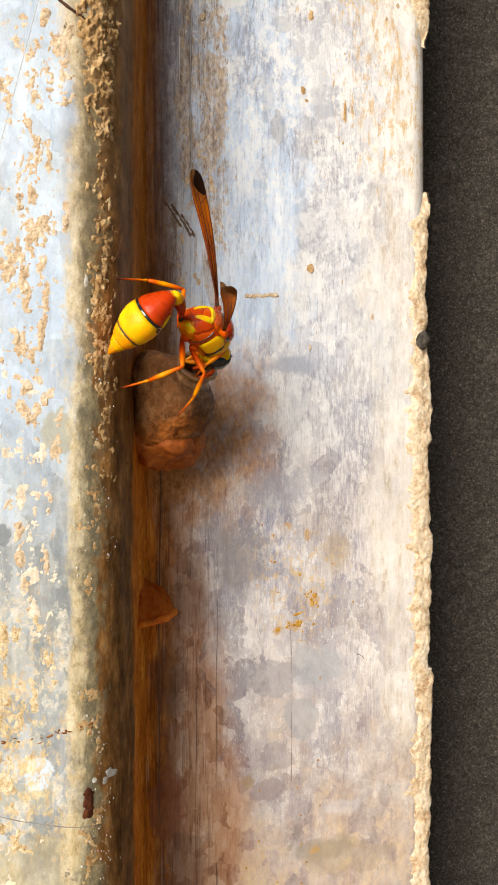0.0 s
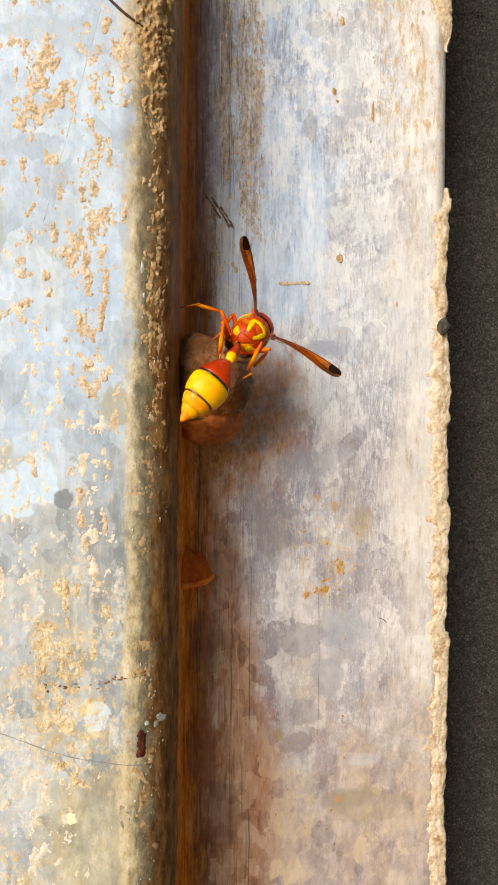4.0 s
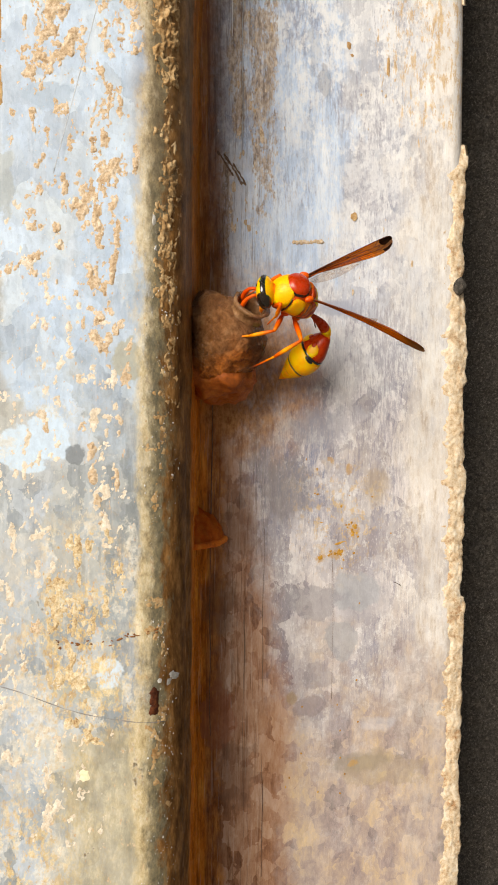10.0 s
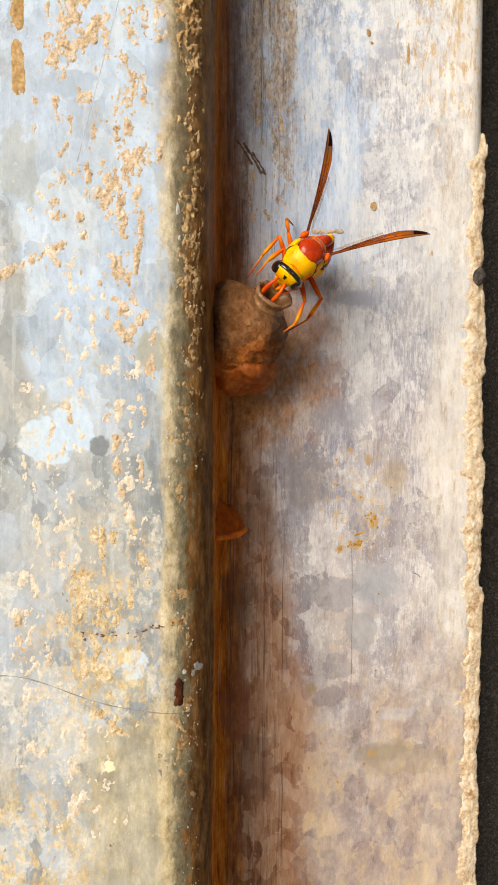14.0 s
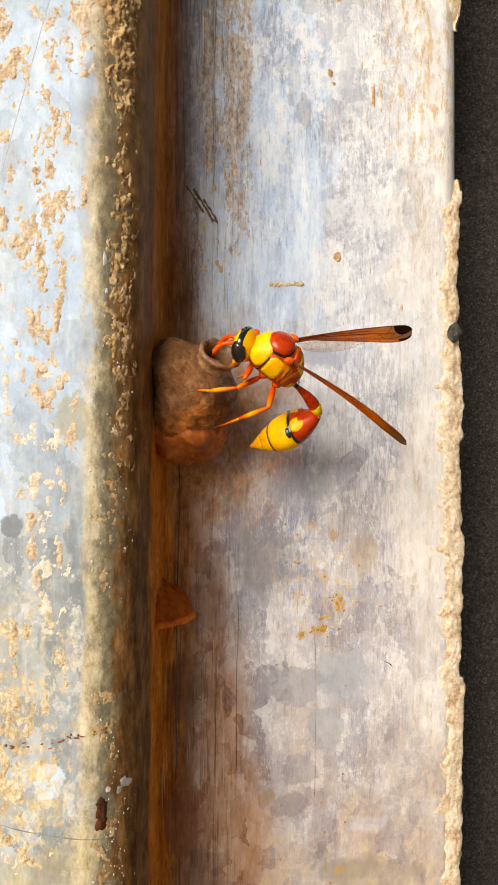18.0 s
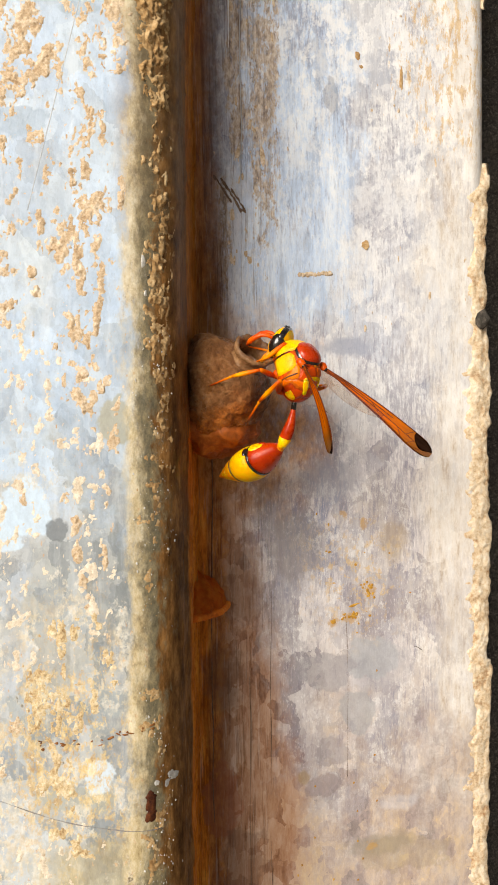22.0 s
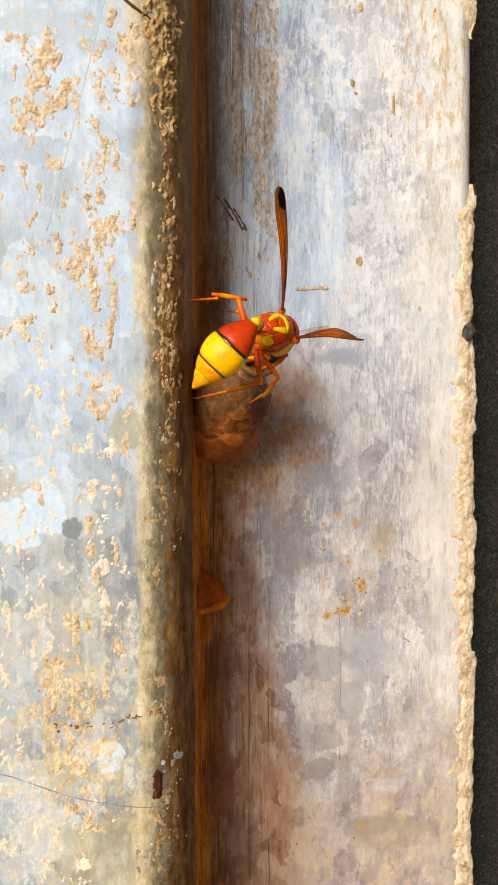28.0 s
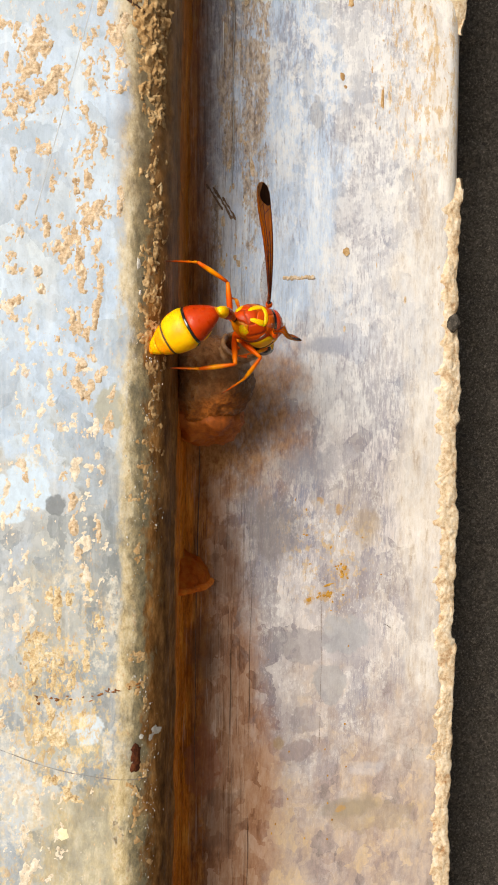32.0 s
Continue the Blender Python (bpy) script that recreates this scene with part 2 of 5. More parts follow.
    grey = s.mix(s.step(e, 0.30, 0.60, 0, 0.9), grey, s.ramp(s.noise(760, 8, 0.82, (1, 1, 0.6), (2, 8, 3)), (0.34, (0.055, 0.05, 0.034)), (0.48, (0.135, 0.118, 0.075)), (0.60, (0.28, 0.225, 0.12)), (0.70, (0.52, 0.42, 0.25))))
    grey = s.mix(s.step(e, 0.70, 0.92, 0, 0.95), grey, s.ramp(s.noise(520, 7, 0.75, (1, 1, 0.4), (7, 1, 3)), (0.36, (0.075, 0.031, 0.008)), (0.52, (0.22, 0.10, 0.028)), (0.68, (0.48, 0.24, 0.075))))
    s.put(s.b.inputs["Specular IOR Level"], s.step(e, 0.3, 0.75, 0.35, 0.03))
    top = s.calc("MULTIPLY", s.step(shifted(s, s.step(z, 1.306, 1.345), 160, 1.2), 0.3, 0.8), s.step(shifted(s, s.step(x, -0.0255, -0.0215), 260, 1.3), 0.25, 0.8))
    grey = s.mix(s.calc("MULTIPLY", top, 0.2), grey, s.ramp(s.noise(620, 8, 0.8, (1, 1, 0.7), (5, 8, 3)), (0.36, (0.12, 0.062, 0.022)), (0.5, (0.33, 0.205, 0.095)), (0.64, (0.58, 0.43, 0.25))))
    # rust in the corner
    e = shifted(s, s.step(y, 0.1105, 0.1180), 330, 1.2, (1, 1, 0.3), (5, 1, 5))
    grey = s.mix(s.step(e, 0.4, 0.9, 0, 0.96), grey, s.ramp(s.noise(620, 7, 0.75, (1, 1, 0.18), (7, 1, 3), warp=w), (0.32, (0.22, 0.058, 0.007)), (0.5, (0.62, 0.19, 0.018)), (0.68, (0.88, 0.40, 0.06))))
    # dark brown above the nest: the corner's shade painted over the rust
    darkened = s.calc("MULTIPLY", s.step(shifted(s, s.step(z, 1.296, 1.312), 200, 0.8), 0.3, 0.7), s.step(shifted(s, s.step(y, 0.1095, 0.1130), 330, 0.7), 0.3, 0.7))
    grey = s.mix(s.calc("MULTIPLY", darkened, 0.5), grey, s.ramp(s.noise(620, 7, 0.78, (1, 1, 0.3), (1, 6, 3)), (0.36, (0.07, 0.027, 0.007)), (0.52, (0.20, 0.078, 0.018)), (0.66, (0.46, 0.18, 0.035))))
    n = s.bump(s.calc("ADD", s.calc("MULTIPLY", bloom, 0.5), s.calc("MULTIPLY", pits, 0.3)), 0.0002, 0.4)
    n = s.bump(s.calc("MULTIPLY", mud, s.step(pits, 0.3, 0.7, 0.4, 1.2)), 0.00026, 1.0, n)
    return s.done(grey, s.step(bloom, 0.4, 0.6, 0.36, 0.7), n)


def zinc_frame():
    """Weathered galvanised door frame: crystal flowers, drawn streaks, runs, mud and rust stains."""
    s = Shade("galvanised_frame", rough=0.5, spec=0.35)
    x, z = s.axis(0), s.axis(2)
    w = s.warped(420, 0.004)
    pits = s.noise(1500, 6, 0.75, (1, 1, 0.5), (5, 2, 2))
    fine = s.cells(400, (1.3, 1, 0.8), (3, 1, 2), warp=w)
    # crystal flowers: pale and bluish above, dull lilac and tan below
    high = flowers(s, ((0.22, (0.33, 0.35, 0.42)), (0.38, (0.52, 0.55, 0.62)), (0.5, (0.70, 0.71, 0.74)), (0.62, (0.46, 0.47, 0.51)), (0.8, (0.76, 0.76, 0.77))), w, 0.3)
    deep = flowers(s, ((0.22, (0.22, 0.19, 0.22)), (0.38, (0.43, 0.41, 0.43)), (0.5, (0.66, 0.61, 0.58)), (0.62, (0.36, 0.31, 0.29)), (0.8, (0.70, 0.66, 0.66))), w, 0.3)
    grey = s.mix(s.step(shifted(s, s.step(z, 1.265, 1.330), 90, 0.9, warp=w), 0.3, 0.7), deep, high)
    grey = s.mix(s.calc("MULTIPLY", s.step(s.noise(95, 5, 0.65, (1, 1, 0.6), (4, 2, 7), warp=w), 0.52, 0.60, 0, 0.5), s.step(x, 0.024, 0.010)), grey, (0.33, 0.32, 0.37))
    # blue of the upper inner part, in long torn streaks; skylight painted in
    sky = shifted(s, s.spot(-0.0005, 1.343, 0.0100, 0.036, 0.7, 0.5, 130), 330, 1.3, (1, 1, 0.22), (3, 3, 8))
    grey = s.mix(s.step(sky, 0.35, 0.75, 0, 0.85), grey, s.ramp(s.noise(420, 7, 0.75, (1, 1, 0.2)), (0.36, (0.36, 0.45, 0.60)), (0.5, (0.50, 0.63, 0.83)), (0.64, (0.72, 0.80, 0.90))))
    # drawn vertical streaks, ragged dark scuffs and lime
    run = s.noise(1000, 5, 0.65, (1, 1, 0.06))
    grey = s.mix(s.step(run, 0.48, 0.70, 0, 0.22), grey, (0.80, 0.79, 0.77))
    scuff = s.calc("MULTIPLY_ADD", s.calc("SUBTRACT", s.noise(90, 5, 0.6, (1, 1, 0.6), (1, 6, 2)), 0.5), 0.6, s.noise(2300, 7, 0.78, (1, 1, 0.16), (2, 0, 5)))
    grey = s.mix(s.step(scuff, 0.50, 0.66, 0, 0.6), grey, (0.20, 0.19, 0.26))
    grey = s.mix(s.calc("MULTIPLY", s.spot(0.0005, 1.287, 0.0065, 0.012, 0.7, 0.8, 180), s.step(s.noise(1500, 7, 0.8, (1, 1, 0.18), (6, 0, 5)), 0.46, 0.58, 0, 0.8)), grey, (0.20, 0.22, 0.32))
    lime = s.calc("MULTIPLY_ADD", s.calc("SUBTRACT", pits, 0.5), 0.6, s.noise(170, 9, 0.75, (1, 1, 0.7), (8, 3, 1), warp=w))
    grey = s.mix(s.step(lime, 0.54, 0.62, 0, 0.45), grey, (0.80, 0.79, 0.77))
    grey = s.mix(s.step(s.noise(4200, 4, 0.7, (1, 1, 0.1), (1, 2, 9)), 0.5, 0.68, 0, 0.3), grey, (0.27, 0.24, 0.25))
    grey = s.mix(s.step(s.noise(4800, 4, 0.7, (1, 1, 0.25), (1, 7, 9)), 0.55, 0.68, 0, 0.4), grey, (0.86, 0.84, 0.82))
    # pale broken patches higher up: light from above painted in
    upper_light = s.calc("MULTIPLY", s.step(s.calc("MULTIPLY_ADD", x, 0.5, z), 1.312, 1.362, 0.0, 0.72), s.step(s.calc("MULTIPLY_ADD", s.calc("SUBTRACT", pits, 0.5), 0.5, s.noise(190, 9, 0.74, (1, 1, 0.6), (8, 8, 3), warp=w)), 0.46, 0.60))
    grey = s.mix(upper_light, grey, (0.80, 0.80, 0.80))
    # cream dust on the outer part
    e = shifted(s, s.step(x, 0.006, 0.0270), 160, 1.7, (1, 1, 0.45))
    grey = s.mix(s.step(e, 0.42, 1.1, 0, 0.62), grey, s.ramp(s.noise(700, 8, 0.8, (1, 1, 0.25)), (0.36, (0.50, 0.38, 0.24)), (0.46, (0.72, 0.65, 0.55)), (0.60, (0.83, 0.80, 0.75))))
    # tan and purple-brown ageing lower down, in crystal shapes
    low = shifted(s, s.calc("ADD", s.step(z, 1.290, 1.215), s.step(x, 0.003, -0.010, 0, 0.18)), 110, 1.7, warp=w)
    aged = s.ramp(s.mix(0.65, s.mix(0.4, fine, s.cells(150, (1.2, 1, 0.8), (6, 4, 1), warp=w)), s.noise(520, 8, 0.8, (1, 1, 0.45), (2, 2, 9))), (0.34, (0.15, 0.105, 0.085)), (0.44, (0.30, 0.22, 0.195)), (0.55, (0.46, 0.34, 0.245)), (0.7, (0.66, 0.47, 0.22)))
    grey = s.mix(s.step(low, 0.3, 0.95, 0, 0.75), grey, aged)
    # ochre flecks on the upper outer part
    fl = s.calc("MULTIPLY", s.noise(900, 7, 0.78, (1, 1, 0.3), (3, 3, 8)), s.step(s.calc("ADD", s.step(x, 0.000, 0.022), s.step(z, 1.315, 1.36)), 0.8, 1.9, 0.0, 1.15))
    grey = s.mix(s.step(s.calc("MULTIPLY_ADD", s.calc("SUBTRACT", pits, 0.5), 0.45, fl), 0.58, 0.66, 0, 0.75), grey, s.ramp(pits, (0.4, (0.42, 0.24, 0.08)), (0.62, (0.66, 0.48, 0.25))))
    # beige and brown runs, upper inner part
    br = s.calc("MULTIPLY", s.noise(700, 8, 0.8, (1, 1, 0.2), (6, 2, 2)), s.calc("MAXIMUM", s.spot(-0.0058, 1.3510, 0.0036, 0.030, 0.6, 0.35, 200), s.calc("MAXIMUM", s.spot(-0.0118, 1.3290, 0.0014, 0.012, 0.6, 0.35, 300), s.spot(-0.0100, 1.3560, 0.0020, 0.024, 0.6, 0.35, 300))))
    br = s.calc("MULTIPLY_ADD", s.calc("SUBTRACT", pits, 0.5), 0.9, br)
    grey = s.mix(s.step(br, 0.39, 0.53, 0, 0.82), grey, s.ramp(s.noise(1700, 6, 0.78, (1, 1, 0.4)), (0.38, (0.15, 0.085, 0.042)), (0.5, (0.42, 0.30, 0.19)), (0.62, (0.66, 0.56, 0.43))))
    # purple-brown stain seeping out of the corner, wider lower down; post's shadow painted in
    reach = s.calc("MULTIPLY_ADD", s.step(z, 1.305, 1.345), 0.0080, s.calc("MULTIPLY_ADD", s.step(z, 1.30, 1.235), -0.0095, x))
    e = shifted(s, s.step(reach, -0.0030, -0.0150), 190, 1.2, (1, 1, 0.4), (2, 2, 1), w)
    stain_shade = s.ramp(s.mix(0.25, s.noise(520, 8, 0.78, (1, 1, 0.25), (9, 1, 3)), fine), (0.32, (0.15, 0.062, 0.026)), (0.44, (0.30, 0.140, 0.066)), (0.56, (0.42, 0.245, 0.15)), (0.70, (0.52, 0.37, 0.28)))
    grey = s.mix(s.step(e, 0.30, 0.95, 0, 0.9), grey, stain_shade)
    s.put(s.b.inputs["Specular IOR Level"], s.step(e, 0.3, 0.9, 0.35, 0.05))
    # dark crust and rust close to the corner
    e = shifted(s, s.step(s.calc("MULTIPLY_ADD", s.step(z, 1.318, 1.352), 0.0020, x), -0.0092, -0.0138), 230, 1.5, (1, 1, 0.5), (4, 2, 6), w)
    grey = s.mix(s.step(e, 0.45, 1.0, 0, 0.9), grey, s.ramp(s.noise(560, 7, 0.78, (1, 1, 0.3), (9, 5, 3)), (0.36, (0.16, 0.055, 0.013)), (0.5, (0.42, 0.155, 0.035)), (0.66, (0.70, 0.32, 0.08))))
    e = shifted(s, s.step(x, -0.0130, -0.0160), 330, 0.9, (1, 1, 0.12), (4, 2, 6))
    grey = s.mix(s.step(e, 0.35, 0.8, 0, 0.95), grey, s.ramp(s.noise(700, 7, 0.78, (1, 1, 0.2), (3, 5, 3)), (0.34, (0.26, 0.07, 0.008)), (0.5, (0.68, 0.22, 0.022)), (0.66, (0.90, 0.43, 0.07))))
    # darker above the nest: corner grime with the recess's shade in its colour
    e = s.calc("MULTIPLY", s.step(shifted(s, s.step(x, -0.0088, -0.0146), 330, 2.2, (1, 1, 0.22), (1, 2, 6), w), 0.35, 0.95), s.step(shifted(s, s.step(z, 1.300, 1.318), 160, 0.8), 0.3, 0.7))
    grey = s.mix(s.calc("MULTIPLY", e, 0.62), grey, s.ramp(s.noise(520, 7, 0.78, (1, 1, 0.35), (2, 5, 8)), (0.36, (0.075, 0.032, 0.011)), (0.52, (0.20, 0.088, 0.030)), (0.68, (0.42, 0.22, 0.10))))
    # sharp vertical scoring in the dirt near the corner
    near = s.step(x, -0.0010, -0.0085)
    grey = s.mix(s.calc("MULTIPLY", near, s.step(s.noise(1500, 6, 0.75, (1, 1, 0.035), (4, 1, 1)), 0.52, 0.58, 0, 0.6)), grey, s.mix(1.0, grey, (0.40, 0.33, 0.28), "MULTIPLY"))
    grey = s.mix(s.calc("MULTIPLY", near, s.step(s.noise(1900, 6, 0.75, (1, 1, 0.045), (9, 1, 4)), 0.55, 0.62, 0, 0.35)), grey, s.mix(0.5, grey, (0.78, 0.70, 0.62)))
    # mud smeared round the nest, with the nest's warm shadow painted in
    smear_shade = s.calc("MULTIPLY", s.calc("MAXIMUM", s.spot(-0.0072, 1.3020, 0.0095, 0.0125, 0.6, 0.6, 260), s.spot(-0.0105, 1.2955, 0.0065, 0.0055, 0.6, 0.6, 260)), s.step(s.noise(700, 6, 0.72, (1, 1, 0.5), (8, 8, 1)), 0.34, 0.58, 0.55, 1.0))
    grey = s.mix(s.calc("MULTIPLY", smear_shade, 0.95), grey, s.ramp(pits, (0.38, (0.27, 0.105, 0.030)), (0.6, (0.54, 0.28, 0.11))))
    # old blots
    for bx, bz, rx, rz, col, k in ((0.0072, 1.3125, 0.0040, 0.0014, (0.33, 0.35, 0.43), 0.8), (-0.0010, 1.2815, 0.0040, 0.0050, (0.24, 0.21, 0.20), 0.55),
                                   (-0.0125, 1.262, 0.003, 0.005, (0.14, 0.075, 0.045), 0.5), (0.0000, 1.2455, 0.0009, 0.0011, (0.30, 0.20, 0.08), 0.55),
                                   (0.0120, 1.262, 0.005, 0.004, (0.38, 0.36, 0.38), 0.5), (0.0145, 1.282, 0.0025, 0.003, (0.38, 0.30, 0.22), 0.6),
                                   (0.0035, 1.292, 0.005, 0.003, (0.34, 0.33, 0.36), 0.5), (0.0155, 1.240, 0.003, 0.0012, (0.62, 0.64, 0.70), 0.3),
                                   (0.0120, 1.2335, 0.0050, 0.0016, (0.27, 0.235, 0.18), 0.6)):
        grey = s.mix(s.calc("MULTIPLY", s.spot(bx, bz, rx, rz, 0.35, 0.6, 600), k), grey, col)
    # grey crystals and smudges with harder outlines
    for bx, bz, rx, rz, col, k in ((0.0047, 1.3508, 0.0011, 0.0028, (0.27, 0.28, 0.32), 0.45), (0.0055, 1.3676, 0.0014, 0.0012, (0.34, 0.35, 0.37), 0.35), (0.0030, 1.3560, 0.0012, 0.0040, (0.36, 0.42, 0.53), 0.4),
                                   (0.0105, 1.2635, 0.0042, 0.0034, (0.40, 0.41, 0.44), 0.65), (0.0088, 1.2555, 0.0026, 0.0032, (0.38, 0.38, 0.40), 0.65), (0.0040, 1.2490, 0.0030, 0.0024, (0.30, 0.26, 0.27), 0.55),
                                   (0.016, 1.232, 0.007, 0.003, (0.36, 0.28, 0.17), 0.4), (0.0035, 1.262, 0.004, 0.003, (0.35, 0.33, 0.35), 0.6), (-0.013, 1.243, 0.003, 0.006, (0.34, 0.13, 0.07), 0.6),
                                   (0.0030, 1.2440, 0.003, 0.002, (0.28, 0.22, 0.22), 0.6), (-0.0095, 1.2335, 0.004, 0.005, (0.20, 0.115, 0.08), 0.45), (-0.009, 1.276, 0.003, 0.007, (0.20, 0.12, 0.085), 0.45)):
        grey = s.mix(s.calc("MULTIPLY", s.spot(bx, bz, rx, rz, 0.10, 0.9, 260), k), grey, s.mix(s.step(pits, 0.35, 0.65, 0.0, 0.5), col, s.mix(1.0, col, (0.6, 0.6, 0.6), "MULTIPLY")))
    halo = s.calc("MULTIPLY", s.step(s.noise(900, 6, 0.72, (1, 1, 0.8), (3, 7, 7)), 0.52, 0.60), s.spot(0.0078, 1.2765, 0.0070, 0.0085, 0.7, 0.5, 300))
    grey = s.mix(s.calc("MULTIPLY", halo, 0.6), grey, (0.62, 0.42, 0.16))
    for bx, bz, rx, rz in ((0.0104, 1.2744, 0.0009, 0.0012), (0.0075, 1.2703, 0.0013, 0.0008), (0.0046, 1.2697, 0.0008, 0.0007), (0.0063, 1.2866, 0.0006, 0.0005), (0.0095, 1.2850, 0.0007, 0.0007), (0.0107, 1.2335, 0.0008, 0.0007)):
        grey = s.mix(s.calc("MULTIPLY", s.spot(bx, bz, rx, rz, 0.4, 1.5, 1500), 0.6), grey, (0.48, 0.27, 0.06))
    n = s.bump(s.calc("ADD", s.calc("MULTIPLY", lime, 0.5), s.calc("MULTIPLY", run, 0.35)), 0.0002, 0.4)
    n = s.bump(s.noise(2600, 5, 0.7), 0.00008, 0.4, n)
    return s.done(grey, s.step(lime, 0.4, 0.65, 0.36, 0.68), n)


def earth(name, dark, mid, light, grain=900, rough=0.9, dist=0.0003, spec=0.2):
    """Dry or damp mud, mortar and grit."""
    s = Shade(name, rough=rough, spec=spec)
    a = s.noise(grain * 0.35, 6, 0.7)
    b = s.noise(grain * 1.8, 5, 0.7, shift=(3, 1, 2))
    col = s.ramp(s.calc("MULTIPLY_ADD", b, 0.45, s.calc("MULTIPLY", a, 0.6)), (0.36, dark), (0.52, mid), (0.68, light))
    n = s.bump(s.calc("ADD", a, s.calc("MULTIPLY", b, 0.5)), dist, 0.8)
    return s.done(col, None, n)


def shell(name, colour, deep, rough=0.3, grain=1800, spec=0.5, coat=0.2, glow=0.0):
    """Insect shell: a smooth colour that thins to a deeper one in patches."""
    s = Shade(name, rough=rough, spec=spec)
    col = s.mix(s.step(s.noise(grain * 0.22, 4, 0.6), 0.4, 0.7, 0, 0.7), colour, deep)
    s.b.inputs["Coat Weight"].default_value = coat
    s.b.inputs["Subsurface Weight"].default_value = glow
    s.b.inputs["Subsurface Scale"].default_value = 0.0012
    s.b.inputs["Subsurface Radius"].default_value = (1.0, 0.3, 0.05)
    n = s.bump(s.noise(grain * 2.2, 3, 0.6), 0.00003, 0.5)
    return s.done(col, s.step(s.noise(grain, 3), 0.3, 0.7, rough - 0.08, rough + 0.15), n)


def membrane(name, colour, clear, stops=None, rough=0.25):
    s = Shade(name, rough=rough, spec=0.08)
    s.b.inputs["Transmission Weight"].default_value = 0.0
    out = s.t.nodes["Material Output"]
    tr, tl, ms, ad = (s.t.nodes.new("ShaderNode" + k) for k in ("BsdfTransparent", "BsdfTranslucent", "MixShader", "MixShader"))
    col = s.ramp(s.noise(2600, 4, 0.6, (0.08, 1, 1)), (0.36, tuple(v * 0.6 for v in colour)), (0.62, colour))
    if stops:
        along = s.ramp(s.calc("DIVIDE", s.axis(0), 0.0178), *stops)
        col = s.mix(s.step(s.noise(2600, 4, 0.6, (0.08, 1, 1)), 0.38, 0.62, 0.0, 0.45), along, s.mix(1.0, along, (0.60, 0.42, 0.3), "MULTIPLY"))
    s.done(col)
    s.put(tl.inputs["Color"], col)
    tr.inputs["Color"].default_value = (*[0.35 + 0.65 * v for v in colour], 1)
    s.put(ms.inputs[1], s.b.outputs[0])
    s.put(ms.inputs[2], tl.outputs[0])
    ms.inputs[0].default_value = 0.6
    s.put(ad.inputs[1], ms.outputs[0])
    s.put(ad.inputs[2], tr.outputs[0])
    ad.inputs[0].default_value = clear
    s.put(out.inputs["Surface"], ad.outputs[0])
    return s.m


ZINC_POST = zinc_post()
ZINC_FRAME = zinc_frame()
MORTAR = earth("mortar", (0.30, 0.135, 0.04), (0.64, 0.50, 0.33), (0.82, 0.75, 0.63), 1100, 0.9, 0.0004)
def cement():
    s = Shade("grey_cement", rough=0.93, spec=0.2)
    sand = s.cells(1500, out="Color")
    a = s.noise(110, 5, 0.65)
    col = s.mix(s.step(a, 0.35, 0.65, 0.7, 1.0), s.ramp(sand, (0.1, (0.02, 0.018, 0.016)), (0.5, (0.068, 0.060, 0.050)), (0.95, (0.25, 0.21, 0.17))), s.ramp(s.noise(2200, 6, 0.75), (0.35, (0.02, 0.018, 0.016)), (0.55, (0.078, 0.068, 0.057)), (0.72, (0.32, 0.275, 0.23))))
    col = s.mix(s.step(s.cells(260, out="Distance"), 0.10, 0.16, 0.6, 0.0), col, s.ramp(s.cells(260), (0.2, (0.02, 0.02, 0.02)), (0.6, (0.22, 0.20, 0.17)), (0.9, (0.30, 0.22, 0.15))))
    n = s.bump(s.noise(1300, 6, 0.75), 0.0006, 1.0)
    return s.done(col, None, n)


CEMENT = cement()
MUD_DRY = earth("dry_mud", (0.30, 0.18, 0.085), (0.58, 0.44, 0.29), (0.82, 0.72, 0.58), 2200, 0.95)
MUD_LOW_OCHRE = earth("ochre_mud", (0.26, 0.13, 0.045), (0.60, 0.46, 0.26), (0.82, 0.74, 0.57), 2600, 0.95)
MUD_PALE = earth("pale_mud", (0.46, 0.35, 0.23), (0.70, 0.61, 0.48), (0.84, 0.79, 0.70), 2600, 0.95)
GROOVE_MUD = earth("groove_mud", (0.26, 0.15, 0.055), (0.44, 0.28, 0.12), (0.60, 0.44, 0.24), 1500, 0.95)
FAINT = earth("faint_scratch", (0.36, 0.38, 0.40), (0.48, 0.50, 0.53), (0.60, 0.62, 0.64), 3000, 0.6)
WHITE_PAINT = earth("white_paint", (0.70, 0.72, 0.74), (0.86, 0.87, 0.88), (0.92, 0.92, 0.92), 2500, 0.35)
RUST_CRUMB = earth("dark_rust", (0.02, 0.006, 0.003), (0.06, 0.016, 0.006), (0.15, 0.045, 0.012), 1600, 0.8)


